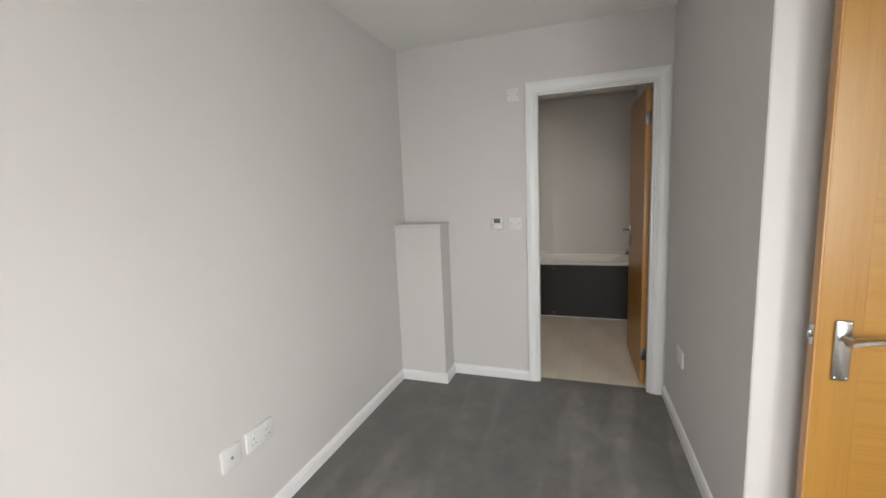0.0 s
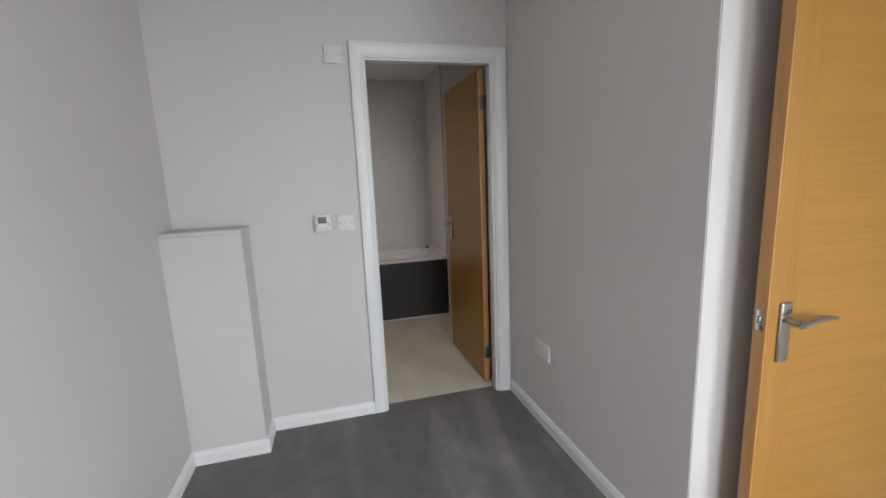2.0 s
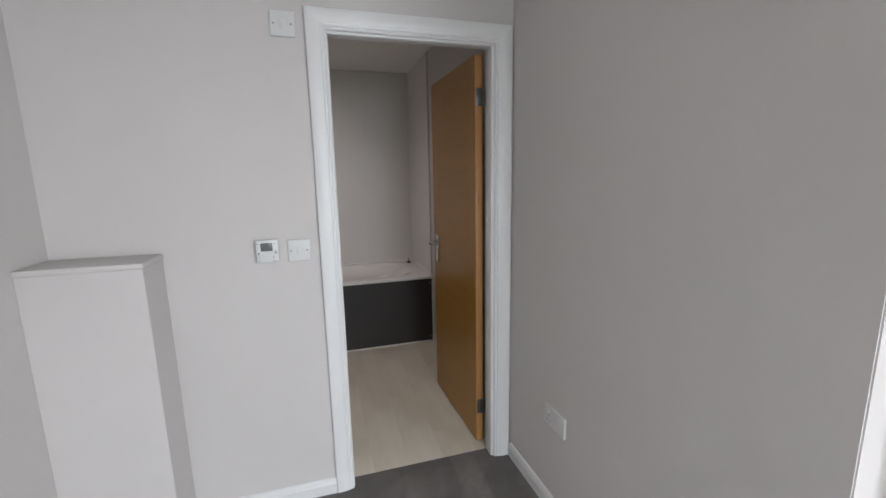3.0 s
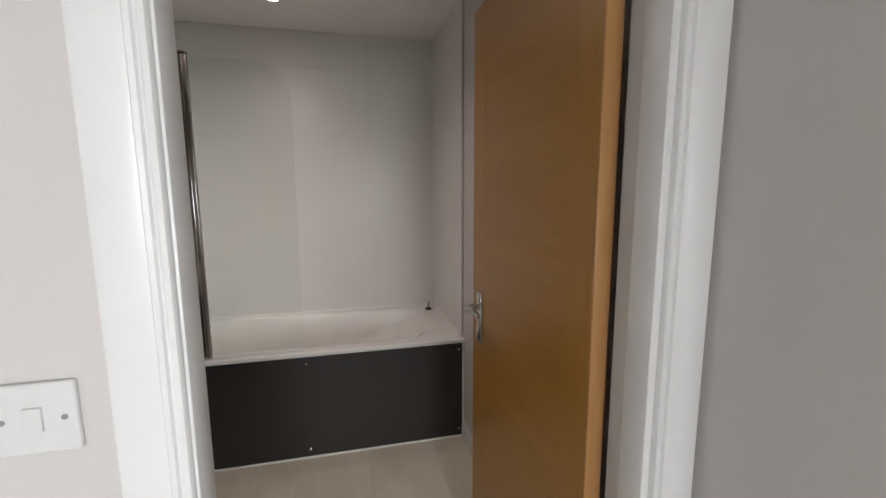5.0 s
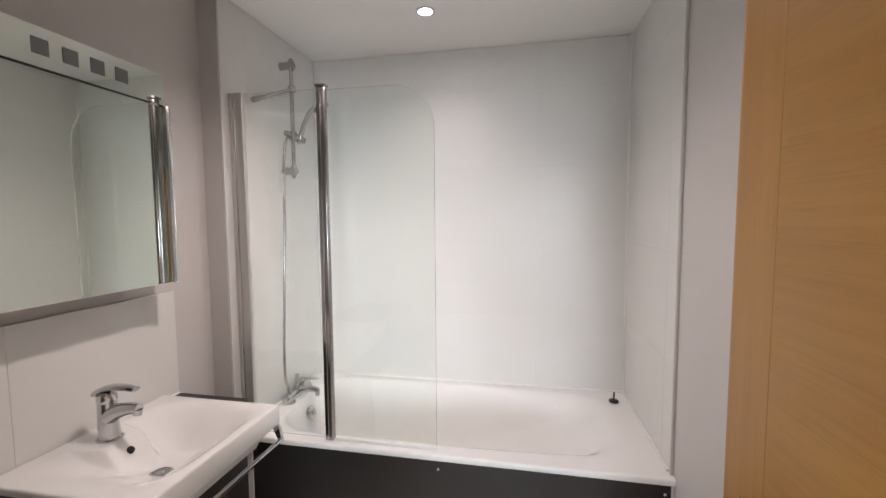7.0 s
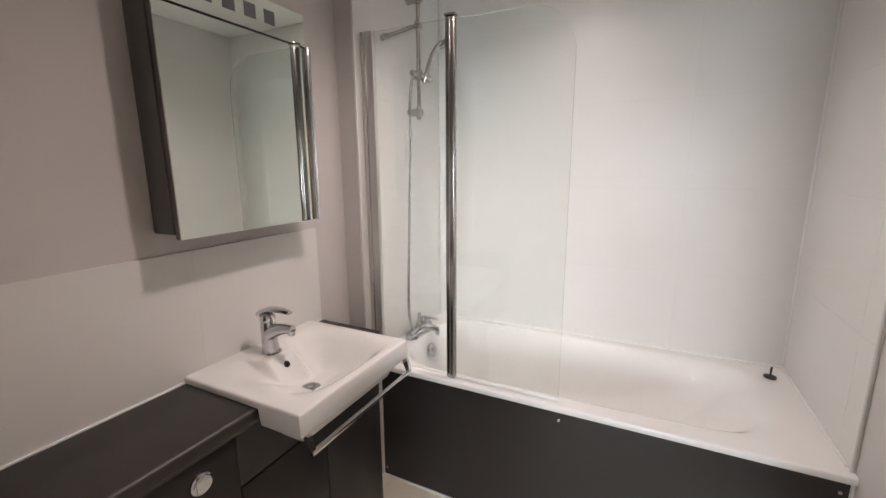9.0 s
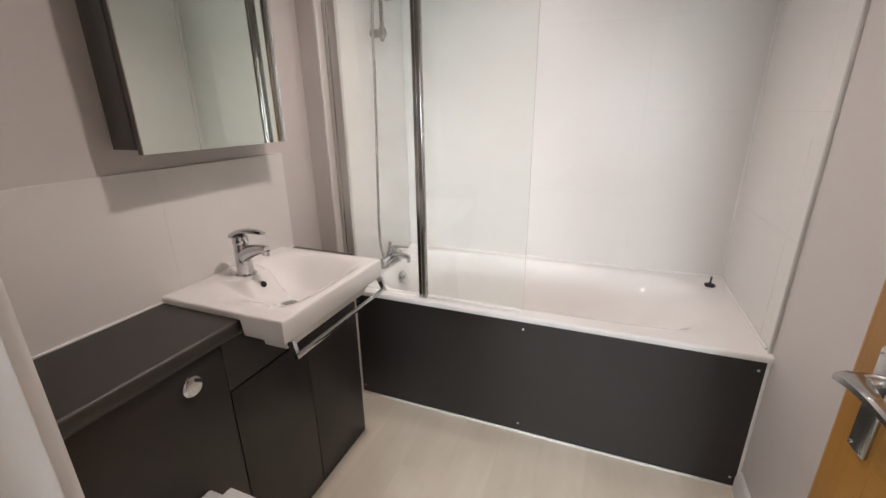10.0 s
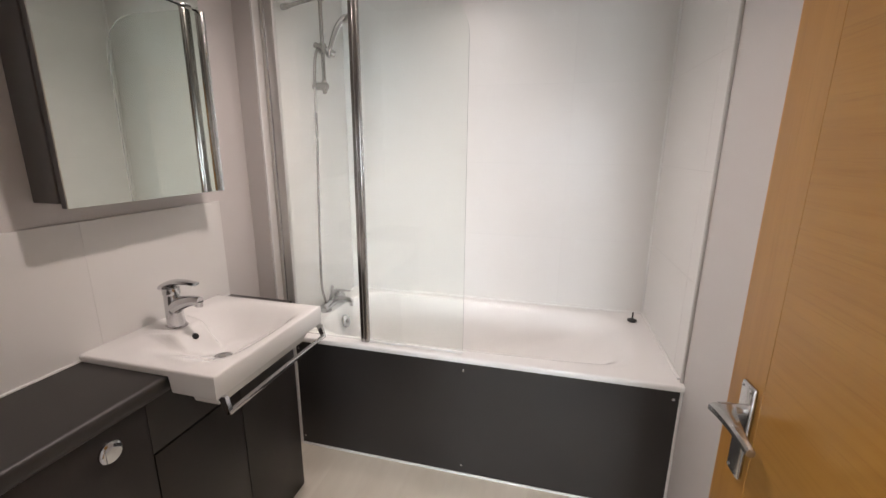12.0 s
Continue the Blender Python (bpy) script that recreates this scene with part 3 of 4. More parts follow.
for p in ([(BATH_L + 0.01, BN - 0.0115, 0.5915), (BR - 0.01, BN - 0.0115, 0.5915)], [(BR - 0.0115, 1.6, 0.5915), (BR - 0.0115, BN - 0.01, 0.5915)], [(BATH_L + 0.012, 1.56, 0.594), (BATH_L + 0.012, BN - 0.01, 0.594)], [(BR - 0.011, BN - 0.011, 0.594), (BR - 0.011, BN - 0.011, CEIL)]):
    sweep(bm, p, 0.006, 8)
structure("sealant", bm, M_SEAL, "white sealant bead around the bath", "sealant", True)
bm = bmesh.new()
sweep(bm, [(BL + 0.011, WT + 0.01, 0.853), (BL + 0.011, 1.34, 0.853)], 0.0042, 8)
structure("worktop_sealant", bm, M_SEAL, "white sealant bead behind the worktop", "sealant", True)


# ---- bath ----
def smooth_step(a, b, x):
    t = max(0.0, min(1.0, (x - a) / (b - a)))
    return t * t * (3 - 2 * t)


def bath_depth(x, y):
    """How far the tub lies below its rim."""
    cx0, cx1, cy0, cy1, r = -1.035, 0.5, 1.618, 2.235, 0.2
    qx, qy = abs(x - (cx0 + cx1) / 2) - (cx1 - cx0) / 2 + r, abs(y - (cy0 + cy1) / 2) - (cy1 - cy0) / 2 + r
    inside = -(math.hypot(max(qx, 0), max(qy, 0)) + min(max(qx, qy), 0) - r)
    if inside <= 0:
        return 0.0
    foot = smooth_step(-0.75, 0.45, x)
    wall = min(1.0, (1 - math.exp(-inside / (0.045 + 0.075 * foot))) * 1.04) * smooth_step(0.0, 0.05 + 0.09 * foot, inside)
    lounge = smooth_step(-0.1, 0.85, cx1 - x)
    return 0.38 * wall * lounge


bath = thing("bathtub", (-0.27, 1.92, 0), "white acrylic bathtub fitted between tiled walls", "bathtub")
bm = bmesh.new()
NX, NY, FY = 150, 64, 1.556
X0, X1, Y1 = BATH_L + 0.001, BR - 0.001, BN - 0.009
grid = [[bm.verts.new((X0 + (X1 - X0) * i / NX, FY + (Y1 - FY) * j / NY, RIM - bath_depth(X0 + (X1 - X0) * i / NX, FY + (Y1 - FY) * j / NY))) for j in range(NY + 1)] for i in range(NX + 1)]
for i in range(NX):
    for j in range(NY):
        bm.faces.new((grid[i][j], grid[i + 1][j], grid[i + 1][j + 1], grid[i][j + 1]))
# rolled front lip
prev = [grid[i][0] for i in range(NX + 1)]
for dy, dz in ((-0.004, -0.001), (-0.0065, -0.004), (-0.0075, -0.009), (-0.0075, -0.020), (-0.005, -0.024), (0.012, -0.024)):
    row = [bm.verts.new((X0 + (X1 - X0) * i / NX, FY + dy, RIM + dz)) for i in range(NX + 1)]
    for i in range(NX):
        bm.faces.new((prev[i], row[i], row[i + 1], prev[i + 1]))
    prev = row
bmesh.ops.recalc_face_normals(bm, faces=bm.faces)
part("tub", bm, M_ACRYLIC, bath, "glossy white acrylic tub with rolled rim")
ov = part("overflow", lathe(bmesh.new(), [(0.036, 0), (0.037, 0.007), (0.031, 0.014), (0.014, 0.016), (0.012, 0.026), (0.006, 0.029)], (-1.006, 1.948, 0.502), (0.94, 0, 0.34)), M_CHROME, bath, "round chrome overflow cover")
part("waste", lathe(bmesh.new(), [(0.034, 0), (0.034, 0.004), (0.02, 0.006)], (-0.76, 1.925, 0.188), (0, 0, 1)), M_CHROME, bath, "round chrome waste")

panel = part("panel", abox(-1.066, BR - 0.006, 1.566, 1.584, 0.008, 0.563, 0.0015), M_PANEL, bath, "black laminate bath panel fixed with screws", smooth=False)
for sx in (-1.049, -0.258, 0.556):
    for sz in (0.047, 0.522):
        part("screw", lathe(bmesh.new(), [(0.0055, 0), (0.0055, 0.0015), (0.003, 0.0028)], (sx, 1.5662, sz), (0, -1, 0), 12), M_CHROME, panel)
bm = bmesh.new()
sweep(bm, [(-1.066, 1.564, 0.003), (BR - 0.005, 1.564, 0.003)], 0.0055, 8)
sweep(bm, [(BR - 0.005, 1.564, 0.003), (BR - 0.005, 1.564, 0.565)], 0.0055, 8)
sweep(bm, [(-1.068, 1.566, 0.003), (-1.068, 1.566, 0.565)], 0.0045, 8)
part("sealant", bm, M_SEAL, panel, "white sealant bead around the panel")
structure("panel_filler", abox(BATH_L - 0.05, -1.069, 1.566, 1.6, 0.0, 0.564), M_TRIM, "narrow white filler strip beside the panel", "trim")

plug = thing("bath_plug", (0.503, 2.155, RIM), "dark chrome bath plug lying on the rim", "plug")
part("disc", lathe(bmesh.new(), [(0.020, 0), (0.023, 0.003), (0.023, 0.008), (0.014, 0.012), (0.006, 0.014)], (0.503, 2.155, RIM + 0.001)), M_RUBBER, plug)
part("stem", sweep(bmesh.new(), [(0.503, 2.155, RIM + 0.012), (0.504, 2.154, RIM + 0.05)], 0.004, 10), M_RUBBER, plug)

# ---- bath mixer, riser rail and hose ----
mixer = thing("bath_mixer_tap", (-1.072, 1.95, RIM), "chrome bath shower mixer on the rim", "tap")
MZ = RIM + 0.026
part("body", lathe(bmesh.new(), [(0.015, 0), (0.022, 0.004), (0.0245, 0.02), (0.0235, 0.09), (0.0255, 0.11), (0.0235, 0.13), (0.0245, 0.2), (0.022, 0.216), (0.015, 0.22)], (-1.07, 1.828, MZ), (0, 1, 0), 24), M_CHROME, mixer)
for yy in (1.868, 2.018):
    part("pillar", lathe(bmesh.new(), [(0.03, 0), (0.03, 0.005), (0.02, 0.01), (0.018, 0.03)], (-1.072, yy, RIM)), M_CHROME, mixer)
bm = bmesh.new()
sweep(bm, bezier((-1.068, 1.942, MZ + 0.008), (-1.03, 1.943, MZ + 0.024), (-0.99, 1.944, MZ + 0.022), (-0.958, 1.944, MZ + 0.012)), 0.0205, 16, 0.0145)
spout = part("spout", bm, M_CHROME, mixer)
part("aerator", sweep(bmesh.new(), [(-0.962, 1.944, MZ + 0.012), (-0.962, 1.944, MZ - 0.012)], 0.0115, 14), M_CHROME, spout)
part("cartridge", lathe(bmesh.new(), [(0.021, 0), (0.0225, 0.016), (0.0215, 0.03), (0.014, 0.038), (0.006, 0.04)], (-1.07, 1.984, MZ + 0.014)), M_CHROME, mixer)
bm = bmesh.new()
pts = bezier((-1.085, 1.984, MZ + 0.048), (-1.06, 1.986, MZ + 0.06), (-1.025, 1.99, MZ + 0.048), (-0.985, 1.994, MZ + 0.054))
rings = []
for i, p in enumerate(pts):
    w, h = 0.017 - 0.008 * i / 16, 0.0085 - 0.0045 * i / 16
    rings.append([bm.verts.new((p[0], p[1] + w * math.cos(k * math.tau / 12), p[2] + h * math.sin(k * math.tau / 12))) for k in range(12)])
for a, b in zip(rings, rings[1:]):
    for k in range(12):
        bm.faces.new((a[k], a[(k + 1) % 12], b[(k + 1) % 12], b[k]))
bm.faces.new(rings[0]), bm.faces.new(rings[-1])
bmesh.ops.recalc_face_normals(bm, faces=bm.faces)
part("lever", bm, M_CHROME, mixer)
dv = part("diverter", lathe(bmesh.new(), [(0.0155, 0), (0.016, 0.018), (0.011, 0.026), (0.008, 0.028)], (-1.07, 1.93, MZ + 0.016)), M_CHROME, mixer)
part("diverter_pin", sweep(bmesh.new(), [(-1.07, 1.93, MZ + 0.04), (-1.067, 1.93, MZ + 0.07), (-1.064, 1.932, MZ + 0.096)], 0.007, 12, 0.0095), M_CHROME, dv)

RX, RY = -1.058, 1.955
rail = thing("shower_rail", (RX, RY, 1.7), "chrome shower riser rail with hand shower and hose", "shower")
part("pole", sweep(bmesh.new(), [(RX, RY, 1.70), (RX, RY, 2.275)], 0.0095, 16), M_SATIN, rail)
for z in (1.735, 2.243):
    bm = bmesh.new()
    sweep(bm, [(BATH_L + TT, RY, z), (RX + 0.016, RY, z)], 0.019, 18, 0.0165)
    part("bracket", bm, M_SATIN, rail)
    part("cap", lathe(bmesh.new(), [(0.013, -0.024), (0.0145, -0.022), (0.0145, 0.022), (0.011, 0.027)], (RX, RY, z)), M_SATIN, rail)
sl = part("slider", lathe(bmesh.new(), [(0.012, -0.024), (0.019, -0.02), (0.019, 0.02), (0.012, 0.024)], (RX, RY, 1.905)), M_SATIN, rail)
part("knob", sweep(bmesh.new(), [(RX - 0.004, RY - 0.012, 1.908), (RX - 0.012, RY - 0.044, 1.912)], 0.0135, 14), M_SATIN, sl)
part("holder", sweep(bmesh.new(), [(RX + 0.012, RY + 0.006, 1.9), (RX + 0.05, RY + 0.03, 1.882)], 0.016, 14, 0.014), M_SATIN, sl)
bm = bmesh.new()
sweep(bm, bezier((RX + 0.026, RY + 0.006, 1.868), (RX + 0.042, RY + 0.03, 1.96), (RX + 0.05, RY + 0.05, 2.03), (RX + 0.082, RY + 0.095, 2.066)), 0.011, 14, 0.0135)
hd = part("hand_shower", bm, M_CHROME, rail, "chrome hand shower")
part("shower_head", lathe(bmesh.new(), [(0.016, 0.022), (0.034, 0.014), (0.043, 0.004), (0.043, -0.004), (0.036, -0.008)], (RX + 0.098, RY + 0.11, 2.062), (-0.42, -0.3, 0.86)), M_SATIN, hd)
ar = part("arm", sweep(bmesh.new(), [(RX + 0.004, RY - 0.006, 2.128), (-1.084, 1.716, 2.02)], 0.0085, 14), M_SATIN, rail)
part("arm_clamp", lathe(bmesh.new(), [(0.013, -0.017), (0.018, -0.014), (0.018, 0.014), (0.013, 0.017)], (RX, RY, 2.13)), M_SATIN, ar)
part("arm_end", sweep(bmesh.new(), [(-1.083, 1.726, 2.0245), (-1.0865, 1.696, 2.0115)], 0.0125, 14), M_SATIN, ar)
bm = bmesh.new()
hose = bezier((RX - 0.004, RY - 0.028, 1.9), (RX + 0.004, RY - 0.075, 1.885), (RX + 0.006, RY - 0.1, 1.83), (RX + 0.006, RY - 0.102, 1.65), 14)
hose += bezier((RX + 0.006, RY - 0.102, 1.65), (RX + 0.006, RY - 0.105, 1.4), (RX + 0.01, RY - 0.15, 1.05), (RX + 0.008, RY - 0.152, 0.82), 18)[1:]
hose += bezier((RX + 0.008, RY - 0.152, 0.82), (RX + 0.007, RY - 0.152, 0.72), (RX - 0.005, RY - 0.125, 0.7), (-1.07, 1.872, MZ + 0.016), 12)[1:]
sweep(bm, hose, 0.0065, 10)
part("hose", bm, M_SATIN, rail, "ribbed satin chrome hose")

# ---- bath screen ----
SY = 1.585
screen = thing("bath_screen", (-0.7, SY, RIM), "hinged clear glass bath screen with aluminium posts", "shower screen")
for x0, x1, w in ((BATH_L + TT + 0.001, BATH_L + TT + 0.06, 0.012), ):
    wp = part("wall_profile", abox(x0, x1, SY - w, SY + w, RIM + 0.006, 2.006, 0.003), M_ALU, screen, "brushed aluminium wall profile")
    part("bead", abox(x0 + 0.016, x0 + 0.026, SY - w - 0.004, SY - w + 0.002, RIM + 0.008, 2.002, 0.0015), M_CHROME, wp)
post = part("hinge_post", abox(-0.732, -0.694, SY - 0.014, SY + 0.014, RIM + 0.001, 2.006, 0.006, 3), M_POST, screen, "brushed aluminium hinge post")
part("bead", abox(-0.7165, -0.7115, SY - 0.017, SY - 0.013, RIM + 0.003, 2.0, 0.0015), M_CHROME, post)
part("cap", abox(-0.735, -0.691, SY - 0.0165, SY + 0.0165, 2.006, 2.016, 0.003), M_POST, post)
part("fixed_pane", abox(x1 - 0.004, -0.731, SY - 0.003, SY + 0.003, RIM + 0.008, 2.0), M_GLASS, screen, smooth=False)
GX, GR, GT = -0.266, 0.16, 1.995
out = [(-0.695, RIM + 0.012), (GX, RIM + 0.012)] + [(GX - GR + GR * math.cos(a * math.pi / 32), GT - GR + GR * math.sin(a * math.pi / 32)) for a in range(17)] + [(-0.695, GT)]
part("swing_pane", prism(bmesh.new(), out, 1, SY - 0.003, SY + 0.003), M_GLASS, screen, smooth=False)
part("seal", abox(-0.692, GX + 0.001, SY - 0.005, SY + 0.005, RIM + 0.002, RIM + 0.013, 0.002), M_SEAL, screen, "pale sealing strip")
for ob in screen.children:
    if "pane" in ob.name:
        ob.visible_shadow = False

# ---- fitted units ----
UF = -0.912                                   # front plane of the units
wc_unit = thing("toilet_unit", (-1.05, 0.41, 0), "dark brown laminate toilet unit with chrome flush button", "cabinet", "fitted units")
# carcass coloured near-black for the shade round the front panel
part("carcass", abox(BL + 0.001, UF - 0.019, WT + 0.004, 0.712, 0.0, 0.80), M_GAP, wc_unit, smooth=False)
part("front_panel", abox(UF - 0.018, UF, WT + 0.004, 0.7125, 0.004, 0.803, 0.0012), M_DARK, wc_unit)
fl = part("flush_button", lathe(bmesh.new(), [(0.027, 0), (0.027, 0.006), (0.023, 0.010), (0.021, 0.0105)], (UF, 0.614, 0.742), (1, 0, 0), 30), M_CHROME, wc_unit, "round chrome dual flush button")
part("button_split", abox(UF + 0.0103, UF + 0.0109, 0.5975, 0.599, 0.722, 0.762), M_GREYPL, fl, smooth=False)
basin_unit = thing("basin_unit", (-1.05, 1.03, 0), "dark brown laminate two-door basin unit", "cabinet", "fitted units")
part("carcass", abox(BL + 0.001, UF - 0.019, 0.716, 1.333, 0.0, 0.755), M_DARK, basin_unit, smooth=False)
part("fascia", box(box(abox(UF - 0.019, UF - 0.003, 0.86, 1.215, 0.652, 0.752), UF - 0.019, UF - 0.003, 0.7155, 0.8598, 0.652, 0.803), UF - 0.019, UF - 0.003, 1.2152, 1.333, 0.652, 0.803), M_DARK, basin_unit)
for y0, y1 in ((0.7155, 1.0285), (1.0315, 1.333)):
    part("door", abox(UF - 0.018, UF, y0, y1, 0.004, 0.648, 0.0015), M_DARK, basin_unit)
worktop = tagged(new("worktop"), "dark grey laminate worktop with rounded front edge", "worktop")
worktop.location = (-1.05, 0.7, 0.80)
bm = bmesh.new()
ROUND = [(UF + 0.001, 0.804), (UF + 0.008, 0.806), (UF + 0.013, 0.812), (UF + 0.0145, 0.822), (UF + 0.0145, 0.834), (UF + 0.013, 0.843), (UF + 0.008, 0.849), (UF, 0.851)]
prism(bm, [(BL + 0.001, 0.804)] + ROUND + [(BL + 0.001, 0.851)], 1, WT + 0.003, 0.777)
part("slab", bm, M_TOP, worktop)
part("upstand_strip", abox(BL + 0.001, BL + 0.03, 0.7775, 1.2855, 0.804, 0.851), M_TOP, worktop, smooth=False)
part("end_strip", abox(BL + 0.001, UF + 0.004, 1.286, 1.346, 0.804, 0.852, 0.002), M_TOP, worktop)

# ---- basin ----
basin = thing("washbasin", (-0.97, 1.05, 0.80), "white ceramic semi-recessed washbasin", "washbasin")
XA, XB, YA, YBN, ZT = BL + TT + 0.001, -0.752, 0.776, 1.278, 0.871


def basin_depth(x, y):
    """A shallow dish: thin rim, gentle near side, steeper far side, and a flat ledge round the tap."""
    ledge = smooth_step(0.055, 0.085, abs(y - 1.003))
    back = smooth_step(-1.068 - 0.09 * ledge, -0.985, x)
    front = 1 - smooth_step(-0.885, XB - 0.012, x)
    near = smooth_step(YA + 0.012, YA + 0.27, y)
    far = 1 - smooth_step(YBN - 0.16, YBN - 0.012, y)
    return 0.098 * back * front * near * far


bm = bmesh.new()
NX, NY = 70, 84
grid = [[bm.verts.new((XA + (XB - XA) * i / NX, YA + (YBN - YA) * j / NY, ZT - basin_depth(XA + (XB - XA) * i / NX, YA + (YBN - YA) * j / NY))) for j in range(NY + 1)] for i in range(NX + 1)]
for i in range(NX):
    for j in range(NY):
        bm.faces.new((grid[i][j], grid[i + 1][j], grid[i + 1][j + 1], grid[i][j + 1]))
loop = [grid[i][0] for i in range(NX + 1)] + [grid[NX][j] for j in range(1, NY + 1)] + [grid[i][NY] for i in range(NX - 1, -1, -1)]
prev = loop
for grow, dz in ((0.003, -0.0008), (0.005, -0.003), (0.006, -0.007), (0.006, -0.063), (0.003, -0.068)):
    row = []
    for v in loop:
        ox = grow if v.co.x > XB - 1e-5 else 0.0
        oy = -grow if v.co.y < YA + 1e-5 else grow if v.co.y > YBN - 1e-5 else 0.0
        low = -0.019 if v.co.x < -0.888 and dz < -0.02 else dz
        row.append(bm.verts.new((v.co.x + ox, v.co.y + oy, ZT + low)))
    for a, b, c, d in zip(prev, prev[1:], row[1:], row):
        bm.faces.new((a, b, c, d))
    prev = row
bmesh.ops.recalc_face_normals(bm, faces=bm.faces)
part("bowl", bm, M_CERAMIC, basin, "glossy white ceramic bowl")
bm = bmesh.new()
top = [(-0.885, YA + 0.002), (XB - 0.004, YA + 0.002), (XB - 0.004, YBN - 0.002), (-0.885, YBN - 0.002)]
low = [(-0.88, YA + 0.05), (XB - 0.045, YA + 0.05), (XB - 0.045, YBN - 0.05), (-0.88, YBN - 0.05)]
r0 = [bm.verts.new((*p, 0.8065)) for p in top]
r1 = [bm.verts.new((p[0], p[1], 0.8045)) for p in [(-0.885, YA + 0.035), (XB - 0.012, YA + 0.035), (XB - 0.012, YBN - 0.035), (-0.885, YBN - 0.035)]]
r2 = [bm.verts.new((*p, 0.742)) for p in low]
for a, b in ((r0, r1), (r1, r2)):
    for k in range(4):
        bm.faces.new((a[k], a[(k + 1) % 4], b[(k + 1) % 4], b[k]))
bm.faces.new(r2)
bmesh.ops.recalc_face_normals(bm, faces=bm.faces)
bmesh.ops.bevel(bm, geom=[e for e in bm.edges if any(v in r2 for v in e.verts)], offset=0.008, segments=3, affect="EDGES")
part("underside", bm, M_CERAMIC, basin)
zd = ZT - basin_depth(-0.935, 1.0)
wst = part("waste", lathe(bmesh.new(), [(0.031, -0.002), (0.031, 0.003), (0.026, 0.005), (0.024, 0.003), (0.012, 0.003), (0.010, 0.006), (0.004, 0.0065)], (-0.935, 1.0, zd + 0.001)), M_CHROME, basin, "round chrome basin waste")
# the slot is a solid ring, coloured grey for the shade inside it
part("waste_slot", lathe(bmesh.new(), [(0.022, 0.0), (0.022, 0.0042), (0.013, 0.0042), (0.013, 0.0)], (-0.935, 1.0, zd + 0.001)), M_GREYPL, wst)
# solid black disc in place of the shaded opening
part("overflow_hole", lathe(bmesh.new(), [(0.0105, -0.004), (0.0105, 0.0035), (0.006, 0.004)], (-1.036, 1.003, ZT - basin_depth(-1.036, 1.003)), (0.72, 0, 0.7), 18), M_GAP, basin, "overflow hole, its shade put in as a black disc")
RLX, RLZ = -0.728, 0.762
towel = thing("towel_rail", (RLX, 1.05, RLZ), "slim chrome towel rail under the washbasin front", "towel rail")
part("bar", abox(RLX - 0.006, RLX + 0.006, 0.785, 1.27, RLZ - 0.006, RLZ + 0.006, 0.002), M_CHROME, towel)
for y0 in (0.785, 1.258):
    bm = prism(bmesh.new(), [(RLX - 0.007, RLZ - 0.0065), (RLX + 0.0065, RLZ - 0.0065), (RLX - 0.006, 0.807), (RLX - 0.03, 0.807)], 1, y0, y0 + 0.012)
    part("arm", bm, M_CHROME, towel, smooth=False)

tap = thing("basin_mixer_tap", (-1.10, 1.003, ZT), "chrome single lever basin mixer tap", "tap")
TX, TY = -1.103, 1.003
bm = bmesh.new()
sweep(bm, bezier((TX, TY, ZT - 0.003), (TX - 0.002, TY, ZT + 0.03), (TX - 0.004, TY, ZT + 0.06), (TX - 0.003, TY, ZT + 0.108)), 0.0275, 24, 0.0235)
part("body", bm, M_CHROME, tap)
part("base_ring", lathe(bmesh.new(), [(0.033, 0), (0.033, 0.004), (0.0305, 0.006)], (TX, TY, ZT - 0.002)), M_CHROME, tap)
bm = bmesh.new()
sweep(bm, bezier((TX + 0.004, TY, ZT + 0.066), (TX + 0.035, TY, ZT + 0.086), (TX + 0.07, TY, ZT + 0.097), (TX + 0.106, TY, ZT + 0.096)), 0.026, 18, 0.0135)
sp = part("spout", bm, M_CHROME, tap)
part("aerator", sweep(bmesh.new(), [(TX + 0.102, TY, ZT + 0.094), (TX + 0.099, TY, ZT + 0.078)], 0.0115, 16), M_CHROME, sp)
part("cartridge", lathe(bmesh.new(), [(0.024, 0), (0.0255, 0.005), (0.0245, 0.022), (0.016, 0.029)], (TX - 0.003, TY, ZT + 0.108)), M_CHROME, tap)
bm = bmesh.new()
pts = bezier((TX - 0.026, TY, ZT + 0.134), (TX + 0.01, TY, ZT + 0.156), (TX + 0.05, TY, ZT + 0.156), (TX + 0.098, TY, ZT + 0.15))
rings = []
for i, p in enumerate(pts):
    w = 0.027 - 0.013 * i / 16
    h = 0.011 - 0.006 * i / 16
    rings.append([bm.verts.new((p[0], p[1] + w * math.cos(k * math.tau / 12), p[2] + h * math.sin(k * math.tau / 12))) for k in range(12)])
for a, b in zip(rings, rings[1:]):
    for k in range(12):
        bm.faces.new((a[k], a[(k + 1) % 12], b[(k + 1) % 12], b[k]))
bm.faces.new(rings[0]), bm.faces.new(rings[-1])
bmesh.ops.recalc_face_normals(bm, faces=bm.faces)
part("lever", bm, M_CHROME, tap)

# ---- mirror cabinet ----
cab = thing("mirror_cabinet", (-1.16, 0.99, 1.285), "grey wall cabinet with mirrored door and lamp windows", "mirror cabinet")
CX, CY0, CY1, CZ0, CZ1 = -1.096, 0.753, 1.236, 1.287, 1.966
part("body", abox(BL + 0.001, CX - 0.022, CY0 - 0.004, CY1 - 0.02, CZ0 + 0.012, CZ1 - 0.01, 0.002), M_CAB, cab)
part("lamp_panel", abox(CX - 0.021, CX, CY0, CY1 + 0.008, 1.868, CZ1, 0.0008), M_MIRROR, cab, "mirrored strip above the door", smooth=False)
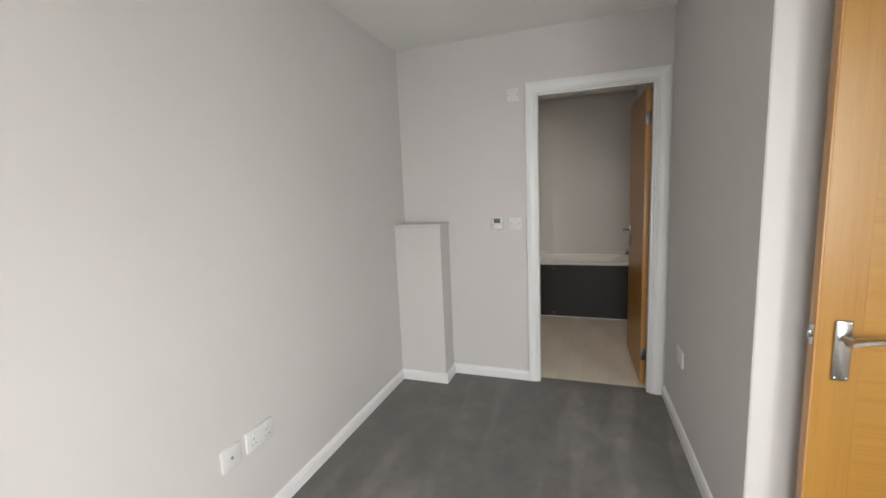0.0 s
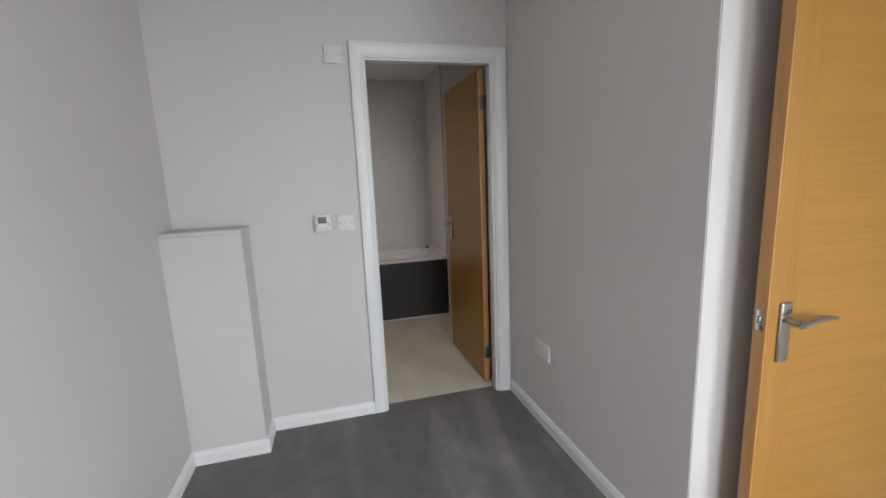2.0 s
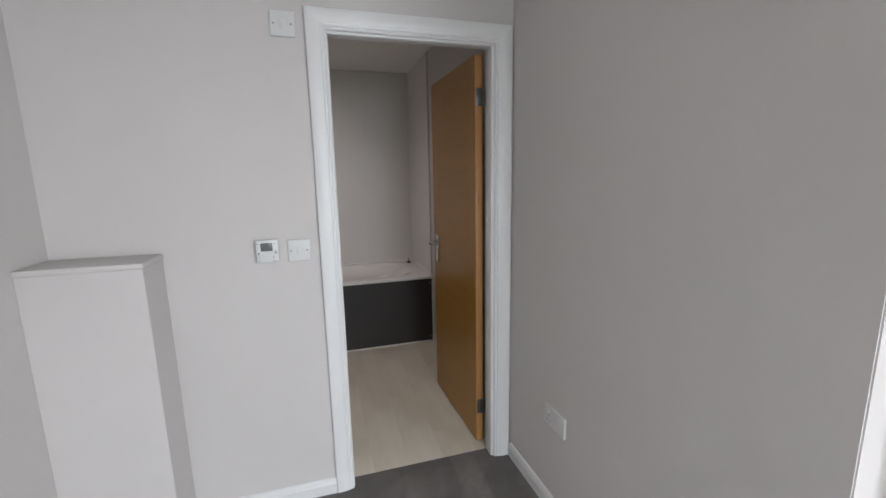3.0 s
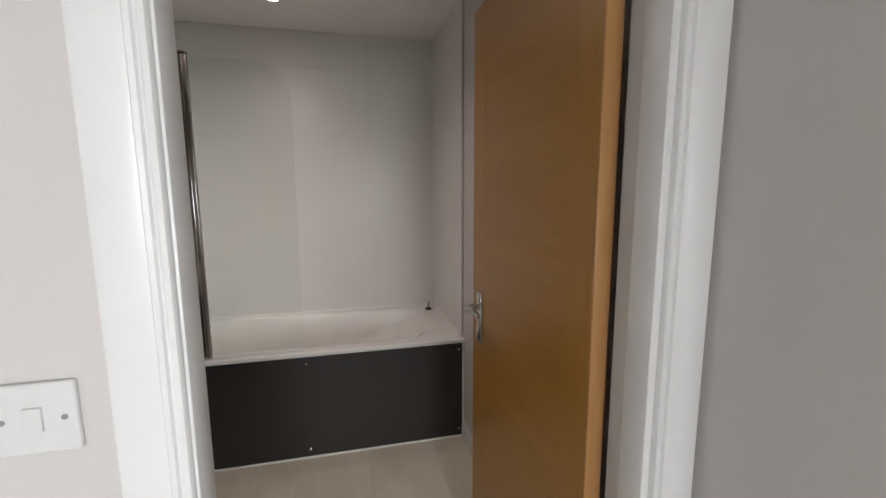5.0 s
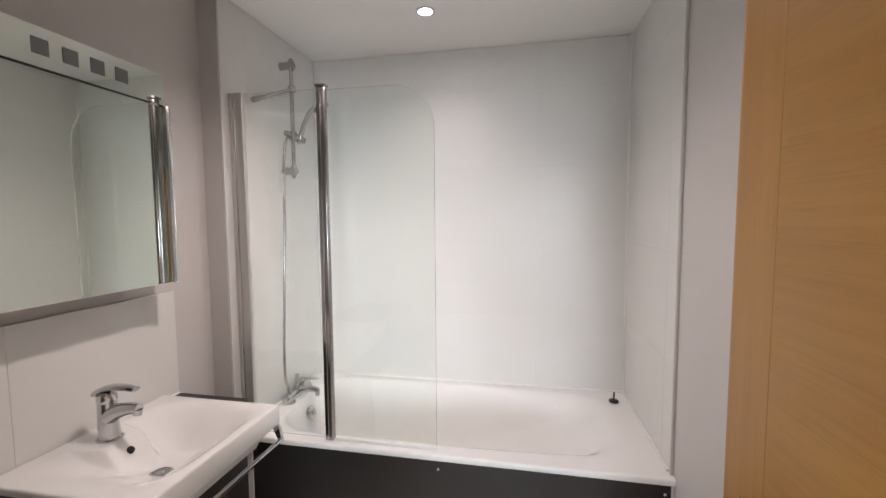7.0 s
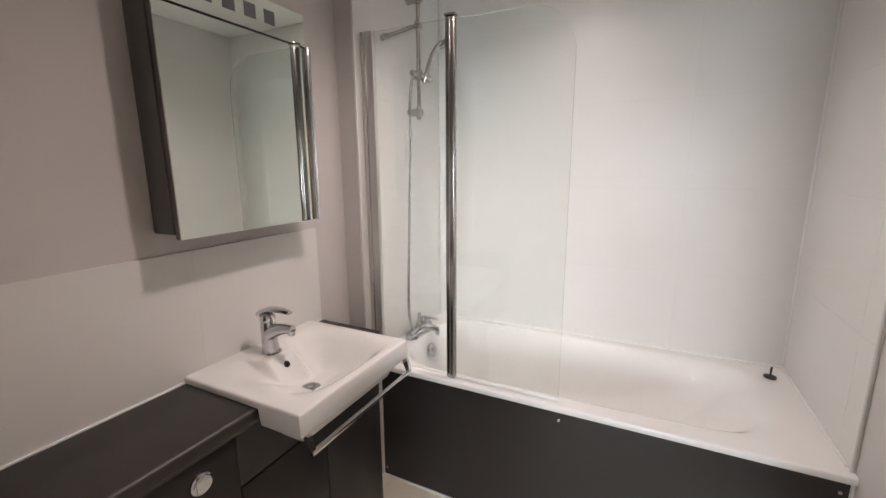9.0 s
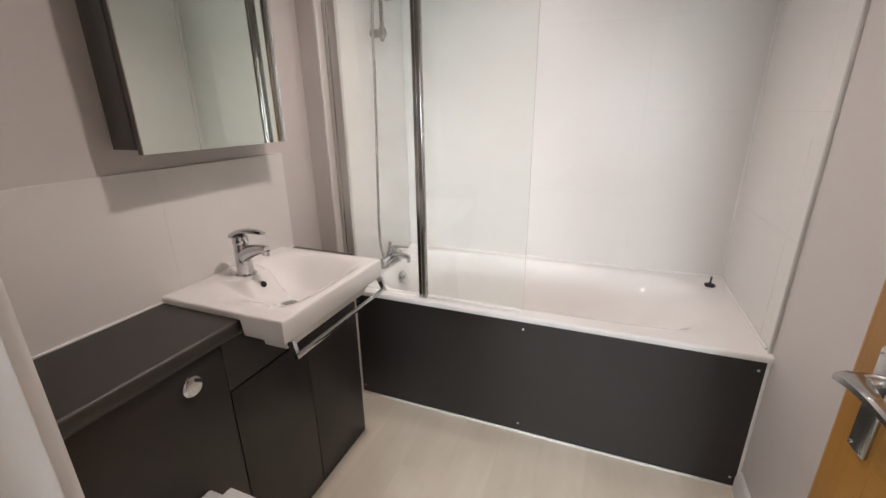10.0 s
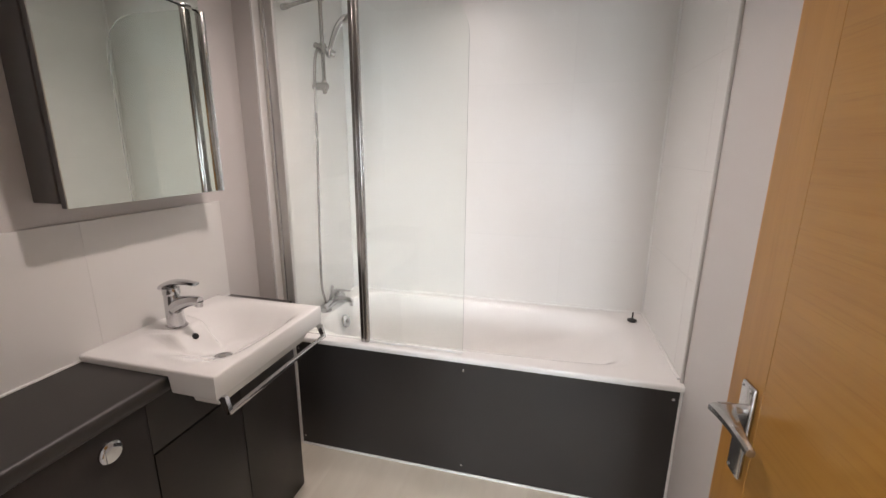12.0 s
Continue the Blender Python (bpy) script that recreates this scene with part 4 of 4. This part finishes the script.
for k in range(4):
    part("lamp_window", abox(CX - 0.002, CX + 0.0012, 0.874 + k * 0.0695, 0.912 + k * 0.0695, 1.899, 1.938), M_FROST, cab, "small square frosted lamp window", smooth=False)
dr = part("door", abox(CX - 0.02, CX - 0.004, CY0, CY1, CZ0, 1.862, 0.0006), M_CAB, cab, "mirrored cabinet door", smooth=False)
part("mirror", abox(CX - 0.0039, CX, CY0, CY1, CZ0, 1.862, 0.0008), M_MIRROR, dr, "clear mirror glass", smooth=False)
part("handle_profile", abox(CX - 0.02, CX + 0.012, CY1 + 0.0005, CY1 + 0.02, CZ0, 1.868, 0.003), M_CHROME, dr, "upright polished chrome edge profile")

# ---- toilet ----
toilet = thing("toilet", (-0.7, 0.42, 0), "white back-to-wall toilet with closed seat", "toilet")


def pan_outline(cx, cy, half, length, n=36):
    """A D-shaped outline from the unit's front outwards."""
    pts = []
    for k in range(n + 1):
        a = -math.pi / 2 + math.pi * k / n
        c, s = math.cos(a), math.sin(a)
        pts.append((cx + length * (abs(c) ** 0.62), cy + half * math.copysign(abs(s) ** 0.72, s)))
    return pts


def loft(levels):
    bm = bmesh.new()
    rings = [[bm.verts.new((x, y, z)) for x, y in pan_outline(*o)] for z, o in levels]
    n = len(rings[0])
    for a, b in zip(rings, rings[1:]):
        for k in range(n):
            bm.faces.new((a[k], a[(k + 1) % n], b[(k + 1) % n], b[k]))
    bm.faces.new(rings[0]), bm.faces.new(rings[-1])
    bmesh.ops.recalc_face_normals(bm, faces=bm.faces)
    return bm


TC = 0.43
part("pan", loft([(0.0, (UF, TC, 0.12, 0.33)), (0.04, (UF, TC, 0.115, 0.32)), (0.2, (UF, TC, 0.125, 0.35)), (0.33, (UF, TC, 0.165, 0.44)), (0.39, (UF, TC, 0.178, 0.5)), (0.402, (UF, TC, 0.176, 0.498))]), M_CERAMIC, toilet)
st = part("seat_lid", loft([(0.404, (UF + 0.07, TC, 0.178, 0.44)), (0.41, (UF + 0.07, TC, 0.184, 0.448)), (0.436, (UF + 0.07, TC, 0.184, 0.448)), (0.446, (UF + 0.07, TC, 0.178, 0.441)), (0.449, (UF + 0.07, TC, 0.165, 0.425))]), M_PLASTIC, toilet, "closed white plastic seat and lid")
part("hinge_bar", abox(UF + 0.005, UF + 0.068, TC - 0.165, TC + 0.165, 0.403, 0.432, 0.008, 3), M_PLASTIC, st)

# ---- downlights ----
for x, y in SPOTS:
    d = thing("downlight", (x, y, CEIL), "recessed chrome ceiling downlight switched on", "ceiling light", "bathroom downlights")
    part("bezel", lathe(bmesh.new(), [(0.043, 0.0), (0.043, -0.003), (0.039, -0.006), (0.031, -0.004), (0.03, 0.0)], (x, y, CEIL)), M_CHROME, d)
    part("lamp", lathe(bmesh.new(), [(0.0295, -0.0005), (0.0295, -0.002), (0.02, -0.003)], (x, y, CEIL)), M_LAMP, d, "lit lamp lens")

# ---- vinyl planks ----
floor = by_name["floor_bathroom"]
PW, PL = 0.178, 1.22
PLANKS = {}
col = 0
x = BL + 0.002
while x < BR:
    w = min(PW, BR - x)
    start = 0.063 - (col * 0.43 % PL)
    y = start
    while y < BN:
        y0, y1 = max(y, 0.063), min(y + PL, BN)
        if y1 - y0 > 0.02:
            key = (round(w, 3), round(y1 - y0, 3))
            if key not in PLANKS:
                bm = abox(-w / 2 + 0.00015, w / 2 - 0.00015, -(y1 - y0) / 2 + 0.00015, (y1 - y0) / 2 - 0.00015, -0.005, 0.0)
                PLANKS[key] = finish(bm, "plank", M_PLANK, False)
            ob = new("plank", PLANKS[key])
            ob.location = (x + w / 2, (y0 + y1) / 2, 0.0)
            ob.parent = floor
        y += PL
    x += PW
    col += 1
